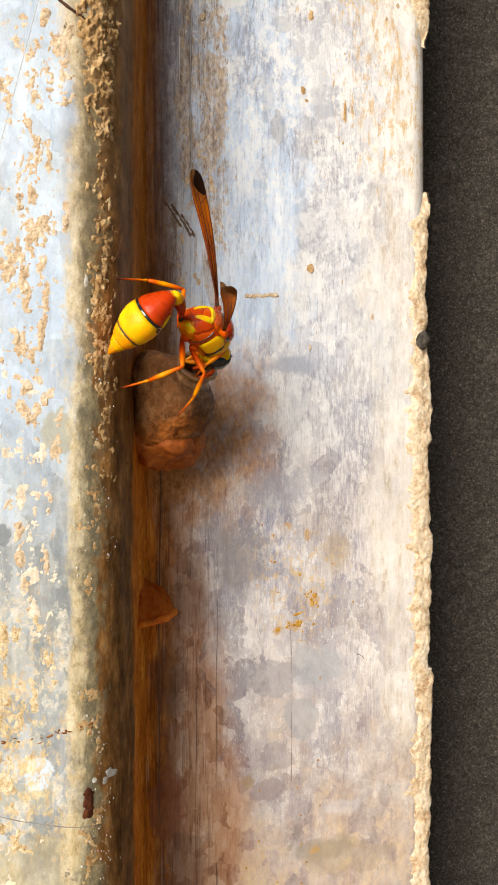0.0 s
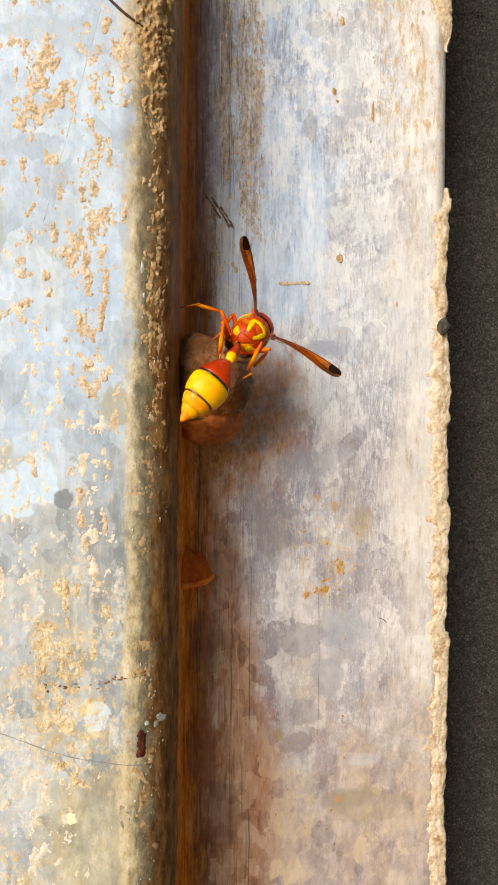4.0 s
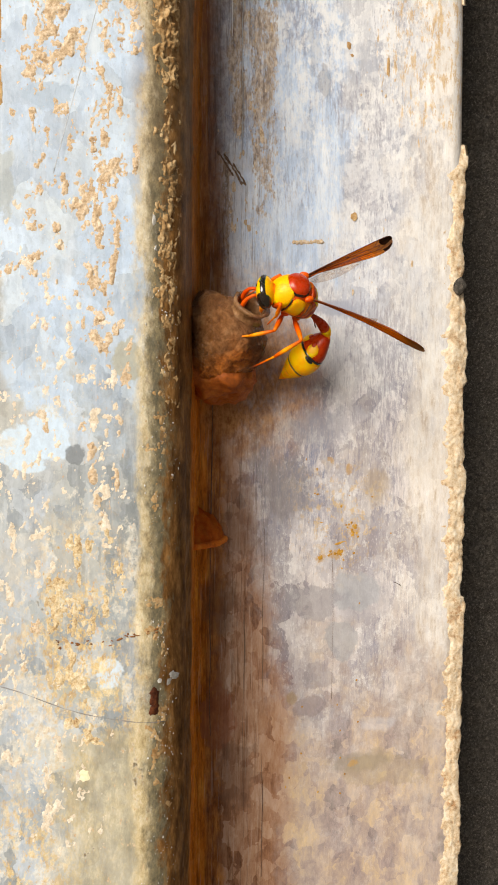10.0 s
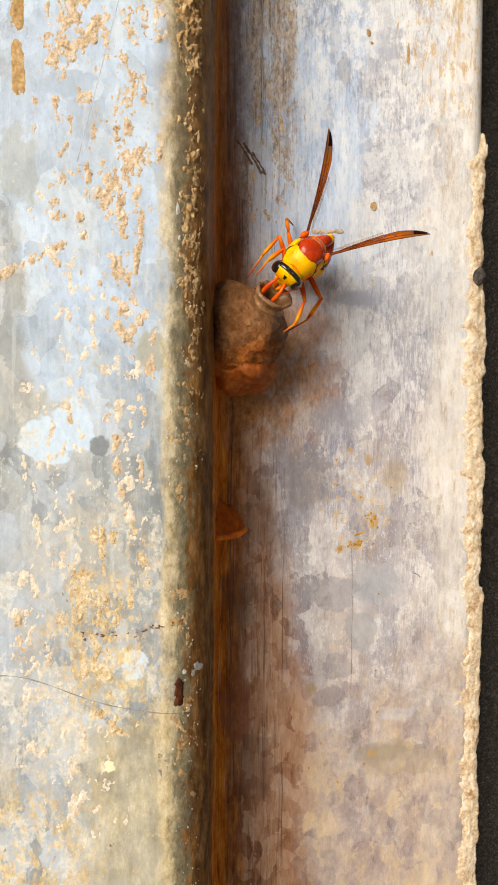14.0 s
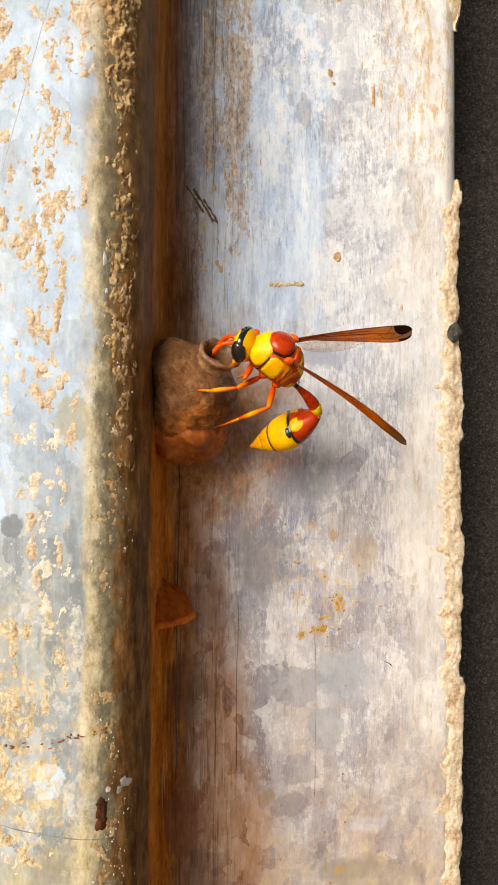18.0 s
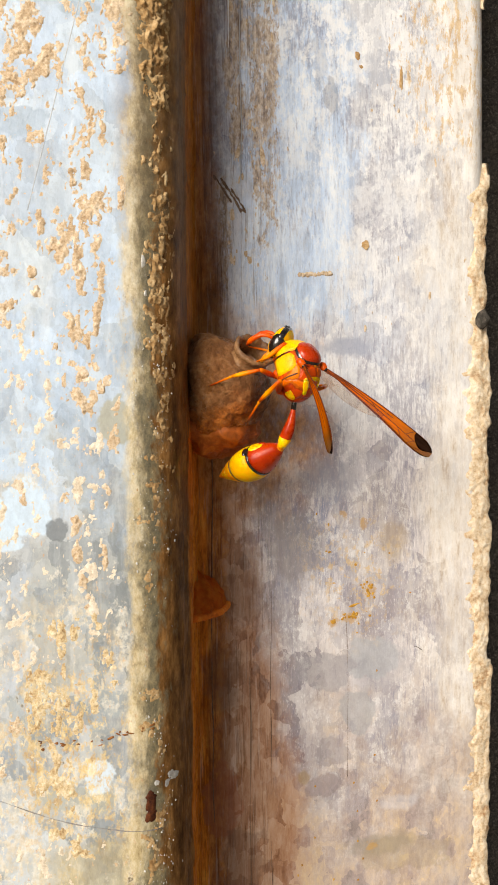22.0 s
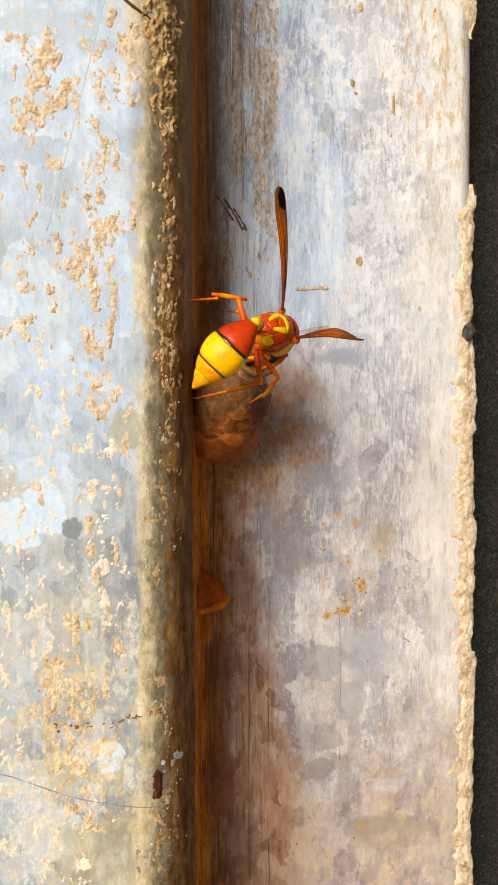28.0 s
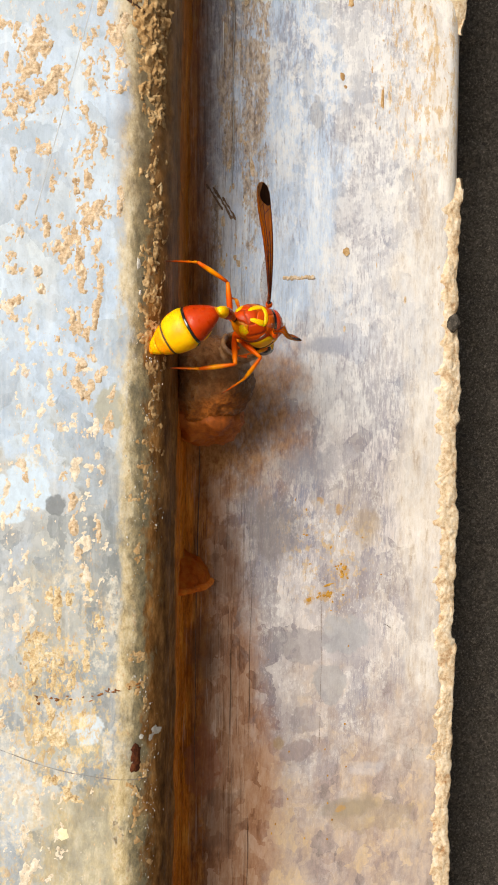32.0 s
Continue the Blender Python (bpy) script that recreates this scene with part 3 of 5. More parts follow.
def nest_mud():
    """Patted brown mud, redder and damper in places; its right side's shade is painted in."""
    s = Shade("nest_mud", rough=0.7, spec=0.25)
    a, b, c = s.noise(230, 6, 0.7), s.noise(1100, 6, 0.75, shift=(3, 1, 2)), s.noise(140, 4, 0.6, shift=(1, 8, 2))
    col = s.ramp(s.calc("MULTIPLY_ADD", b, 0.5, s.calc("MULTIPLY", a, 0.55)), (0.36, (0.10, 0.034, 0.009)), (0.5, (0.27, 0.112, 0.036)), (0.62, (0.43, 0.21, 0.085)), (0.74, (0.60, 0.35, 0.18)))
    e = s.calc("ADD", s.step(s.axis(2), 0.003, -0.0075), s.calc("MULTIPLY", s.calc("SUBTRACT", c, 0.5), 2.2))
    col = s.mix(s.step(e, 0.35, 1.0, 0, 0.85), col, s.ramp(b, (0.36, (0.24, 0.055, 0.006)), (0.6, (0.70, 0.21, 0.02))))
    # darker to the right: wet mud and the nest's shaded side
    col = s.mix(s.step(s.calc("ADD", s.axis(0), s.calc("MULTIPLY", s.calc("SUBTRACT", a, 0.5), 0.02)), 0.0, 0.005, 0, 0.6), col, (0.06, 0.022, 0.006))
    n = s.bump(a, 0.0018, 0.8)
    n = s.bump(b, 0.0007, 0.9, n)
    return s.done(col, s.step(c, 0.42, 0.58, 0.22, 0.72), n)


MUD_NEST = nest_mud()
MUD_BROWN = earth("brown_mud", (0.055, 0.020, 0.005), (0.20, 0.075, 0.020), (0.40, 0.18, 0.060), 640, 0.72, 0.0004, 0.2)
MUD_WET = earth("wet_mud", (0.08, 0.034, 0.012), (0.20, 0.098, 0.040), (0.36, 0.20, 0.09), 700, 0.25, 0.0005, 0.5)
MUD_CRUST = earth("crusty_mud", (0.20, 0.10, 0.033), (0.44, 0.275, 0.12), (0.68, 0.51, 0.29), 1100, 0.95)
MUD_RED = earth("red_mud", (0.44, 0.085, 0.006), (0.76, 0.18, 0.012), (0.88, 0.32, 0.035), 700, 0.75, 0.0003)
PALE_SPOT = earth("pale_yellow_spot", (0.70, 0.58, 0.30), (0.82, 0.74, 0.48), (0.86, 0.80, 0.60), 2000, 0.85)
RUST_SPOT = earth("rust_spot", (0.20, 0.085, 0.015), (0.48, 0.25, 0.035), (0.68, 0.42, 0.09), 2000, 0.85)
SOOT = earth("dark_scale", (0.03, 0.018, 0.012), (0.07, 0.035, 0.022), (0.14, 0.06, 0.03), 1600, 0.7)
GOUGE = earth("gouge_dirt", (0.09, 0.055, 0.035), (0.17, 0.11, 0.075), (0.28, 0.20, 0.15), 3000, 0.8)
MUD_FOOT = earth("red_brown_mud", (0.17, 0.038, 0.004), (0.42, 0.105, 0.010), (0.62, 0.21, 0.03), 520, 0.6, 0.0006, 0.35)
HAIRLINE = earth("hairline_dirt", (0.18, 0.16, 0.16), (0.28, 0.26, 0.25), (0.40, 0.37, 0.35), 3000, 0.7)
WHITE_SCALE = earth("white_scale", (0.34, 0.32, 0.28), (0.56, 0.54, 0.50), (0.75, 0.74, 0.71), 1200, 0.4)
SOIL = earth("soil", (0.16, 0.12, 0.08), (0.27, 0.21, 0.14), (0.38, 0.31, 0.22), 6, 0.95, 0.01)
YELLOW = shell("yellow_shell", (0.97, 0.53, 0.0), (0.95, 0.34, 0.0), 0.36, spec=0.22, coat=0.0, glow=0.7)
ORANGE = shell("orange_shell", (0.72, 0.10, 0.0), (0.46, 0.032, 0.0), 0.32, spec=0.25, coat=0.0, glow=0.25)
RUSSET = shell("russet_shell", (0.50, 0.040, 0.0), (0.26, 0.011, 0.0), 0.30, spec=0.25, coat=0.0, glow=0.2)
GOLD = shell("golden_shell", (0.96, 0.42, 0.0), (0.90, 0.24, 0.0), 0.36, spec=0.2, coat=0.0, glow=0.7)
AMBER = shell("amber_shell", (0.88, 0.30, 0.0), (0.78, 0.15, 0.0), 0.35, spec=0.3, coat=0.0, glow=0.3)
RED = shell("red_shell", (0.46, 0.034, 0.0), (0.25, 0.011, 0.0), 0.26, spec=0.35, coat=0.1, glow=0.15)
BLACK = shell("black_shell", (0.010, 0.008, 0.007), (0.02, 0.012, 0.008), 0.16, coat=0.6)
VEIN = shell("vein", (0.16, 0.030, 0.002), (0.08, 0.014, 0.001), 0.4, spec=0.2, coat=0.0)
BROWN = shell("brown_shell", (0.10, 0.035, 0.012), (0.06, 0.02, 0.008), 0.4)
def mottled():
    """Orange chest shell with yellow islands and dark seams between them."""
    s = Shade("mottled_orange_shell", rough=0.4, spec=0.22)
    w = s.warped(900, 0.0009)
    d = s.cells(430, warp=w, out="Distance", feature="DISTANCE_TO_EDGE")
    col = s.ramp(s.cells(430, warp=w), (0.30, (0.50, 0.045, 0.0)), (0.48, (0.66, 0.09, 0.0)), (0.64, (0.82, 0.26, 0.0)), (0.8, (0.58, 0.06, 0.0)))
    col = s.mix(s.step(s.noise(1100, 4, 0.6), 0.45, 0.7, 0, 0.5), col, (0.30, 0.03, 0.0))
    col = s.mix(s.step(d, 0.01, 0.07, 0.45, 0.0), col, (0.06, 0.012, 0.002))
    return s.done(col, None, s.bump(s.step(d, 0.0, 0.15), 0.0001, 0.8))


MOTTLED = mottled()
def limb(name, stops, long):
    """A leg piece whose colour changes along its length."""
    s = Shade(name, rough=0.4, spec=0.15)
    v = s.calc("MULTIPLY_ADD", s.calc("SUBTRACT", s.noise(900, 3), 0.5), 0.25, s.calc("DIVIDE", s.axis(0), long))
    return s.done(s.ramp(v, *stops), None, s.bump(s.noise(5000, 3), 0.00003, 0.5))


THIGH = limb("thigh_shell", ((0.0, (0.45, 0.03, 0.0)), (0.6, (0.62, 0.075, 0.0)), (0.95, (0.74, 0.16, 0.0))), 0.0045)
SHANK = limb("shank_shell", ((0.0, (0.62, 0.075, 0.0)), (0.35, (0.72, 0.14, 0.0)), (0.7, (0.88, 0.34, 0.0)), (1.0, (0.62, 0.09, 0.0))), 0.0042)
FOOT = limb("foot_shell", ((0.0, (0.82, 0.28, 0.0)), (0.4, (0.66, 0.12, 0.0)), (0.75, (0.40, 0.05, 0.0)), (1.0, (0.10, 0.03, 0.01))), 0.0042)
WING = membrane("amber_wing", (0.98, 0.36, 0.008), 0.10, ((0.0, (0.70, 0.11, 0.0)), (0.35, (0.92, 0.27, 0.0)), (0.70, (0.94, 0.33, 0.0)), (0.86, (0.60, 0.24, 0.02)), (1.0, (0.40, 0.22, 0.09))))
WING_TIP = membrane("smoky_wing_tip", (0.075, 0.035, 0.022), 0.1)
WING_CLEAR = membrane("clear_wing", (0.85, 0.72, 0.60), 0.88)


# ---- building blocks ----
def part(name, bm, material, parent=None, label="", smooth=True):
    me = bpy.data.meshes.new(name)
    bmesh.ops.recalc_face_normals(bm, faces=bm.faces)
    if smooth:
        for f in bm.faces:
            f.smooth = True
    bm.to_mesh(me)
    bm.free()
    me.materials.append(material)
    ob = new(name, me)
    ob.parent = parent
    return tagged(ob, label)


def sheet(rows):
    """A bmesh net over rows of points."""
    bm = bmesh.new()
    net = [[bm.verts.new(p) for p in row] for row in rows]
    for a, b in zip(net, net[1:]):
        for i in range(len(a) - 1):
            bm.faces.new((a[i], a[i + 1], b[i + 1], b[i]))
    return bm


def loft(rings, caps=True):
    """A closed skin over rings of points."""
    bm = bmesh.new()
    net = [[bm.verts.new(p) for p in ring] for ring in rings]
    for a, b in zip(net, net[1:]):
        k = len(a)
        for i in range(k):
            bm.faces.new((a[i], a[(i + 1) % k], b[(i + 1) % k], b[i]))
    if caps:
        bm.faces.new(net[0])
        bm.faces.new(net[-1])
    return bm


def tube(points, radii, k=8, bm=None):
    """A round tapered rod along points."""
    pts = [Vector(p) for p in points]
    rings = []
    side = None
    for i, p in enumerate(pts):
        d = (pts[min(i + 1, len(pts) - 1)] - pts[max(i - 1, 0)]).normalized()
        if side is None:
            side = d.orthogonal().normalized()
        side = (side - d * side.dot(d)).normalized()
        up = d.cross(side)
        rings.append([p + (side * math.cos(2 * math.pi * j / k) + up * math.sin(2 * math.pi * j / k)) * radii[i] for j in range(k)])
    made = loft(rings)
    if bm is None:
        return made
    me = bpy.data.meshes.new("rod")
    made.to_mesh(me)
    made.free()
    bm.from_mesh(me)
    bpy.data.meshes.remove(me)
    return bm


def fbm(p, scale, octaves=4):
    return noise.fractal(Vector(p) * scale, 0.9, 2.0, octaves)


def steps(lo, hi, gap):
    k = max(1, round((hi - lo) / gap))
    return [lo + (hi - lo) * i / k for i in range(k + 1)]


# ---- the setting ----
def post_y(x):
    return 0.1038 + 0.0686 * x


def frame_y(x):
    return 0.1315 + 0.2177 * x


BEND_X, BEND_R = -0.0240, 0.0075
BEND_Y = post_y(BEND_X) + BEND_R


def post_skin(x, z):
    """The post's uneven face, carried on over its bend."""
    y = post_y(x) if x < BEND_X else BEND_Y - math.sqrt(max(0.0, BEND_R ** 2 - (x - BEND_X) ** 2))
    return y - 0.00012 * fbm((x, 0, z * 0.7), 90)


def on_post(u, z, lift):
    return Vector((u, post_skin(u, z) - lift, z))


def on_bend(u, z, lift):
    """u: the way round the bend."""
    a = u / BEND_R
    return Vector((BEND_X + (BEND_R + lift) * math.sin(a), BEND_Y - (BEND_R + lift) * math.cos(a), z))


Z_FINE = steps(1.185, 1.415, 0.0006)
Z_ALL = [0.0, 0.5, 0.9, 1.08, 1.15] + Z_FINE + [1.45, 1.55, 1.8, 2.1]


def build_post():
    """Folded galvanised post; its face, turned edge and rusty side are one sheet."""
    path = [(-0.16, 0.165), (-0.16, 0.098), (-0.1, 0.0972), (-0.07, post_y(-0.07))]
    path += [(x, post_y(x)) for x in steps(-0.058, -0.0243, 0.0006)]
    r, cx = 0.0075, -0.0240
    cy = post_y(cx) + r
    path += [(cx + r * math.sin(a), cy - r * math.cos(a)) for a in steps(0.1, math.pi / 2, 0.11)]
    path += [(-0.0165 + 0.0004 * k, cy + (0.129 - cy) * k) for k in steps(0.03, 1, 0.04)] + [(-0.0160, 0.165)]
    rows = []
    for z in Z_ALL:
        row = []
        for i, (x, y) in enumerate(path):
            a, b = path[max(i - 1, 0)], path[min(i + 1, len(path) - 1)]
            t = Vector((b[0] - a[0], b[1] - a[1]))
            nx, ny = (t.y, -t.x) if t.length else (0, -1)
            L = math.hypot(nx, ny) or 1
            nx, ny = nx / L, ny / L
            d = 0.0
            if -0.06 < x and y < 0.13 and 1.18 < z < 1.42:
                d = 0.00012 * fbm((x, 0, z * 0.7), 90)
                on_edge = max(0.0, min(1.0, (x + 0.0243) / 0.003))
                lump = fbm((x * 1.0, y, z * 0.75), 620, 4)
                crust = 1 + 1.6 * max(0.0, min(1.0, (z - 1.315) / 0.015))
                d += on_edge * (0.00016 * crust * max(0.0, lump - 0.15) + 0.00010 * fbm((x, y, z * 0.3), 300))
                if y > 0.110:
                    d += 0.0004 * fbm((x, y, z * 0.12), 260) + 0.0003 * max(0, fbm((x, y, z * 0.2), 800))
            row.append((x + nx * d, y + ny * d, z))
        rows.append(row)
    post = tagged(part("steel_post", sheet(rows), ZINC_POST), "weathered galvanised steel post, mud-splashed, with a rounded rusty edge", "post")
    return post


def build_frame():
    path = [(-0.0166, 0.1266), (-0.0164, 0.1277)] + [(x, frame_y(x)) for x in steps(-0.0160, 0.0262, 0.0006)]
    cx, r = 0.0264, 0.0034
    cy = frame_y(cx) + r
    path += [(cx + r * math.sin(a), cy - r * math.cos(a)) for a in steps(0.3, math.pi / 2, 0.16)]
    path += [(cx + r, y) for y in steps(cy + 0.003, 0.172, 0.004)]
    rows = []
    for z in Z_ALL:
        row = []
        for x, y in path:
            d = 0.0
            if 1.18 < z < 1.42:
                d = 0.00025 * fbm((x, 0.3, z * 0.6), 70) + 0.00006 * fbm((x, 0, z * 0.25), 500)
            row.append((x, y - d, z))
        rows.append(row)
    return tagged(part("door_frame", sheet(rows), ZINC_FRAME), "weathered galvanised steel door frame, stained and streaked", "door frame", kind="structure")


def build_crust(frame_ob):
    """Crumbled mortar clinging to the frame's outer edge."""
    lower = [0.0, 0.6, 1.1] + steps(1.185, 1.3425, 0.0003)
    upper = steps(1.3670, 1.415, 0.0004) + [1.5, 2.1]
    for zs in (lower, upper):
        part("mortar_crust", crust_skin(zs, zs is lower), MORTAR, frame_ob, "crumbling cream mortar crust")


def crust_skin(zs, lower):
    rings = []
    for z in zs:
        edge = 0.0304 + 0.0011 * fbm((0.5, 0, z), 45, 3) + 0.0005 * fbm((0.2, 0, z), 260, 3) + (0.0006 if z < 1.262 else 0.0)
        inner = 0.0266 + 0.0022 * fbm((0.9, 0, z), 80, 4) + 0.0010 * fbm((0.3, 0, z), 500, 3)
        fade = min(1.0, max(0.0, (1.3430 - z) / 0.006 if lower else (z - 1.3665) / 0.006))
        ring = []
        for j in range(34):
            q = j / 33
            if q < 0.72:          # over the face
                x = inner + (edge - inner) * (q / 0.72)
                y = frame_y(x) + 0.0003 - 0.00048 * math.sin(math.pi * min(1, q / 0.72)) ** 0.7 * fade
                out = Vector((0, -1))
            else:                 # round the outer edge and back
                k = (q - 0.72) / 0.28
                x = edge - 0.0006 * k * k
                y = frame_y(edge) + 0.0002 + 0.012 * k
                out = Vector((1, -0.2))
            d = (0.00022 * fbm((x, y, z), 420, 5) + 0.00015 * fbm((x, y, z), 1400, 4)) * fade - 0.0012 * (1 - fade)
            ring.append((x + out.x * d, y + out.y * d, z))
        ring += [(0.0275, 0.149, z), (0.0275, 0.1415, z)]
        rings.append(ring)
    return loft(rings)


def build_wall():
    xs = [-3.0, -0.5, 0.0] + steps(0.026, 0.085, 0.0008) + [0.12, 0.3, 1.0, 3.0]
    zs = [0.0, 0.8, 1.1] + steps(1.18, 1.42, 0.0008) + [1.5, 1.9, 3.0]
    rows = []
    for z in zs:
        rows.append([(x, 0.170 - (0.0009 * fbm((x, 0, z), 240, 5) + 0.0005 * fbm((x, 1, z), 900, 3) if 0.02 < x < 0.1 and 1.17 < z < 1.43 else 0), z) for x in xs])
    bm = sheet(rows)
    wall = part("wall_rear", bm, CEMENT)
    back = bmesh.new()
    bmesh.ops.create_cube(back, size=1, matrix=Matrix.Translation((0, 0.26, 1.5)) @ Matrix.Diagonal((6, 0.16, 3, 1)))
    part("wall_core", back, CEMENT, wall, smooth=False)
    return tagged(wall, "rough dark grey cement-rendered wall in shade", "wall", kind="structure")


def build_ground():
    bm = sheet([[(x, y, 0.004 * fbm((x, y, 0), 0.7) - 0.004) for x in (-400, -40, -6, -2, 0, 2, 6, 40, 400)] for y in (-400, -40, -6, -2, -0.5, 0.4, 4, 40, 400)])
    return tagged(part("ground", bm, SOIL), "dry trodden earth in front of the wall", "ground", kind="structure")


def clod(cx, cz, w, h, surface, seed, lift=0.0003, tilt=0.0, k=16):
    """A low ragged patch of dried mud on a face."""
    bm = bmesh.new()
    c, s = math.cos(tilt), math.sin(tilt)
    rings = []
    for q, lev in ((1.0, -0.35), (0.82, 0.45), (0.5, 0.9), (0.2, 1.0)):
        ring = []
        for j in range(k):
            a = 2 * math.pi * j / k
            rr = q * (1 + 0.55 * noise.noise(Vector((math.cos(a) * 1.6 + seed, math.sin(a) * 1.6, seed * 1.7))) + 0.3 * noise.noise(Vector((math.cos(a) * 4 + seed, math.sin(a) * 4, seed))))
            u, v = math.cos(a) * rr * w / 2, math.sin(a) * rr * h / 2
            x, z = cx + u * c - v * s, cz + u * s + v * c
            bumpy = lev * lift * (1 + 0.6 * noise.noise(Vector((x * 1500, seed, z * 1500))))
            ring.append(bm.verts.new((x, surface(x) - bumpy, z)))
        rings.append(ring)
    for a, b in zip(rings, rings[1:]):
        for j in range(k):
            bm.faces.new((a[j], a[(j + 1) % k], b[(j + 1) % k], b[j]))
    bm.faces.new(rings[-1])
    return bm


def joined(parts):
    bm = bmesh.new()
    for p in parts:
        me = bpy.data.meshes.new("piece")
        p.to_mesh(me)
        p.free()
        bm.from_mesh(me)
        bpy.data.meshes.remove(me)
    return bm


def mud_field(line, place, seed, thick, cover=0.0, gap=0.00013, stretch=0.6):
    """Crumbled mud along a line (u0, z0, u1, z1, reach; millimetres) of a face: only what stands proud of the face is kept."""
    u0, z0, u1, z1, r = (v * 0.001 for v in line)
    us, zs = steps(min(u0, u1) - r, max(u0, u1) + r, gap), steps(min(z0, z1) - r, max(z0, z1) + r, gap)
    d2 = (u1 - u0) ** 2 + (z1 - z0) ** 2
    bm = bmesh.new()
    net, high = [], []
    for z in zs:
        row, hs = [], []
        for u in us:
            k = max(0.0, min(1.0, ((u - u0) * (u1 - u0) + (z - z0) * (z1 - z0)) / d2)) if d2 > 0 else 0.0
            far = math.hypot(u - u0 - k * (u1 - u0), z - z0 - k * (z1 - z0)) / r
            broad, grain = fbm((u, seed, z * stretch), 650, 5), fbm((u, seed + 3, z * 0.8), 1900, 3)
            h = 0.62 * (1 - far) + 0.95 * broad + 0.45 * grain - 0.30 + cover
            if far > 0.95:
                h = -1.0
            hs.append(h)
            row.append(place(u, z, thick * max(-0.9, min(1.6, h * 1.9)) * (0.8 + 0.6 * grain)))
        net.append(row)
        high.append(hs)
    made = {}

    def vert(i, j):
        if (i, j) not in made:
            made[i, j] = bm.verts.new(net[i][j])
        return made[i, j]

    for i in range(len(zs) - 1):
        for j in range(len(us) - 1):
            if max(high[i][j], high[i + 1][j], high[i][j + 1], high[i + 1][j + 1]) > 0:
                bm.faces.new((vert(i, j), vert(i, j + 1), vert(i + 1, j + 1), vert(i + 1, j)))
    return bm


MUD_HIGH = ((-33.2, 1349.6, -35.5, 1342.0, 2.2), (-30.7, 1343.9, -36.6, 1339.0, 1.6), (-22.9, 1350.5, -23.2, 1344.0, 2.2), (-25.5, 1326.6, -30.5, 1321.5, 1.8), (-34.9, 1324.9, -36.8, 1322.8, 1.0),
            (-36.7, 1320.6, -36.3, 1318.8, 0.9), (-26.1, 1337.8, -26.3, 1334.8, 0.6), (-24.9, 1337.4, -24.9, 1335.5, 0.5), (-24.3, 1330.2, -24.3, 1327.6, 0.7), (-22.8, 1329.8, -22.8, 1326.4, 0.6),
            (-35.9, 1327.0, -34.8, 1328.6, 0.5), (-28.6, 1330.6, -28.4, 1328.1, 0.5), (-36.5, 1334.2, -36.3, 1331.7, 0.6), (-32.4, 1326.2, -32.0, 1323.2, 0.6), (-32.4, 1359.0, -33.3, 1356.6, 1.2), (-27.4, 1321.3, -27.8, 1319.2, 1.1), (-25.3, 1353.4, -25.6, 1352.4, 0.8))
MUD_MIDDLE = ((-44.0, 1310.8, -35.7, 1315.3, 0.8), (-36.7, 1313.2, -36.3, 1312.8, 0.7), (-29.5, 1313.8, -28.2, 1311.3, 0.9), (-32.6, 1311.6, -32.2, 1311.2, 0.9), (-30.9, 1310.4, -30.9, 1310.0, 0.6), (-27.5, 1318.4, -27.2, 1317.0, 1.1),
              (-26.3, 1311.7, -25.7, 1315.1, 0.7), (-28.7, 1307.9, -27.4, 1307.1, 0.7), (-26.1, 1307.9, -25.5, 1305.0, 0.55), (-28.3, 1304.9, -27.6, 1302.9, 0.9), (-28.6, 1289.8, -28.4, 1285.1, 0.75), (-25.5, 1286.8, -25.3, 1283.0, 0.6),
              (-27.8, 1283.2, -27.2, 1279.7, 0.9), (-29.9, 1292.3, -29.7, 1291.7, 0.8), (-25.2, 1293.4, -25.1, 1291.6, 0.8), (-33.4, 1318.9, -38.0, 1319.2, 0.8), (-32.8, 1316.8, -32.8, 1316.4, 0.6), (-34.9, 1294.2, -34.6, 1291.5, 0.6))
MUD_LOW = ((-30.7, 1277.8, -30.3, 1273.6, 0.75), (-29.0, 1276.6, -29.0, 1275.9, 0.8), (-26.8, 1278.0, -26.3, 1277.2, 0.9), (-33.0, 1271.9, -33.6, 1265.1, 1.7), (-36.4, 1265.8, -35.8, 1264.8, 1.0), (-31.5, 1269.0, -29.9, 1265.0, 1.5),
           (-27.0, 1269.7, -26.6, 1266.8, 0.6), (-24.9, 1273.1, -24.1, 1268.9, 1.2), (-31.5, 1260.8, -29.5, 1255.4, 2.0), (-38.0, 1260.4, -37.6, 1259.2, 1.1), (-30.9, 1252.0, -27.8, 1249.4, 1.5), (-41.6, 1266.0, -40.9, 1258.0, 0.8))


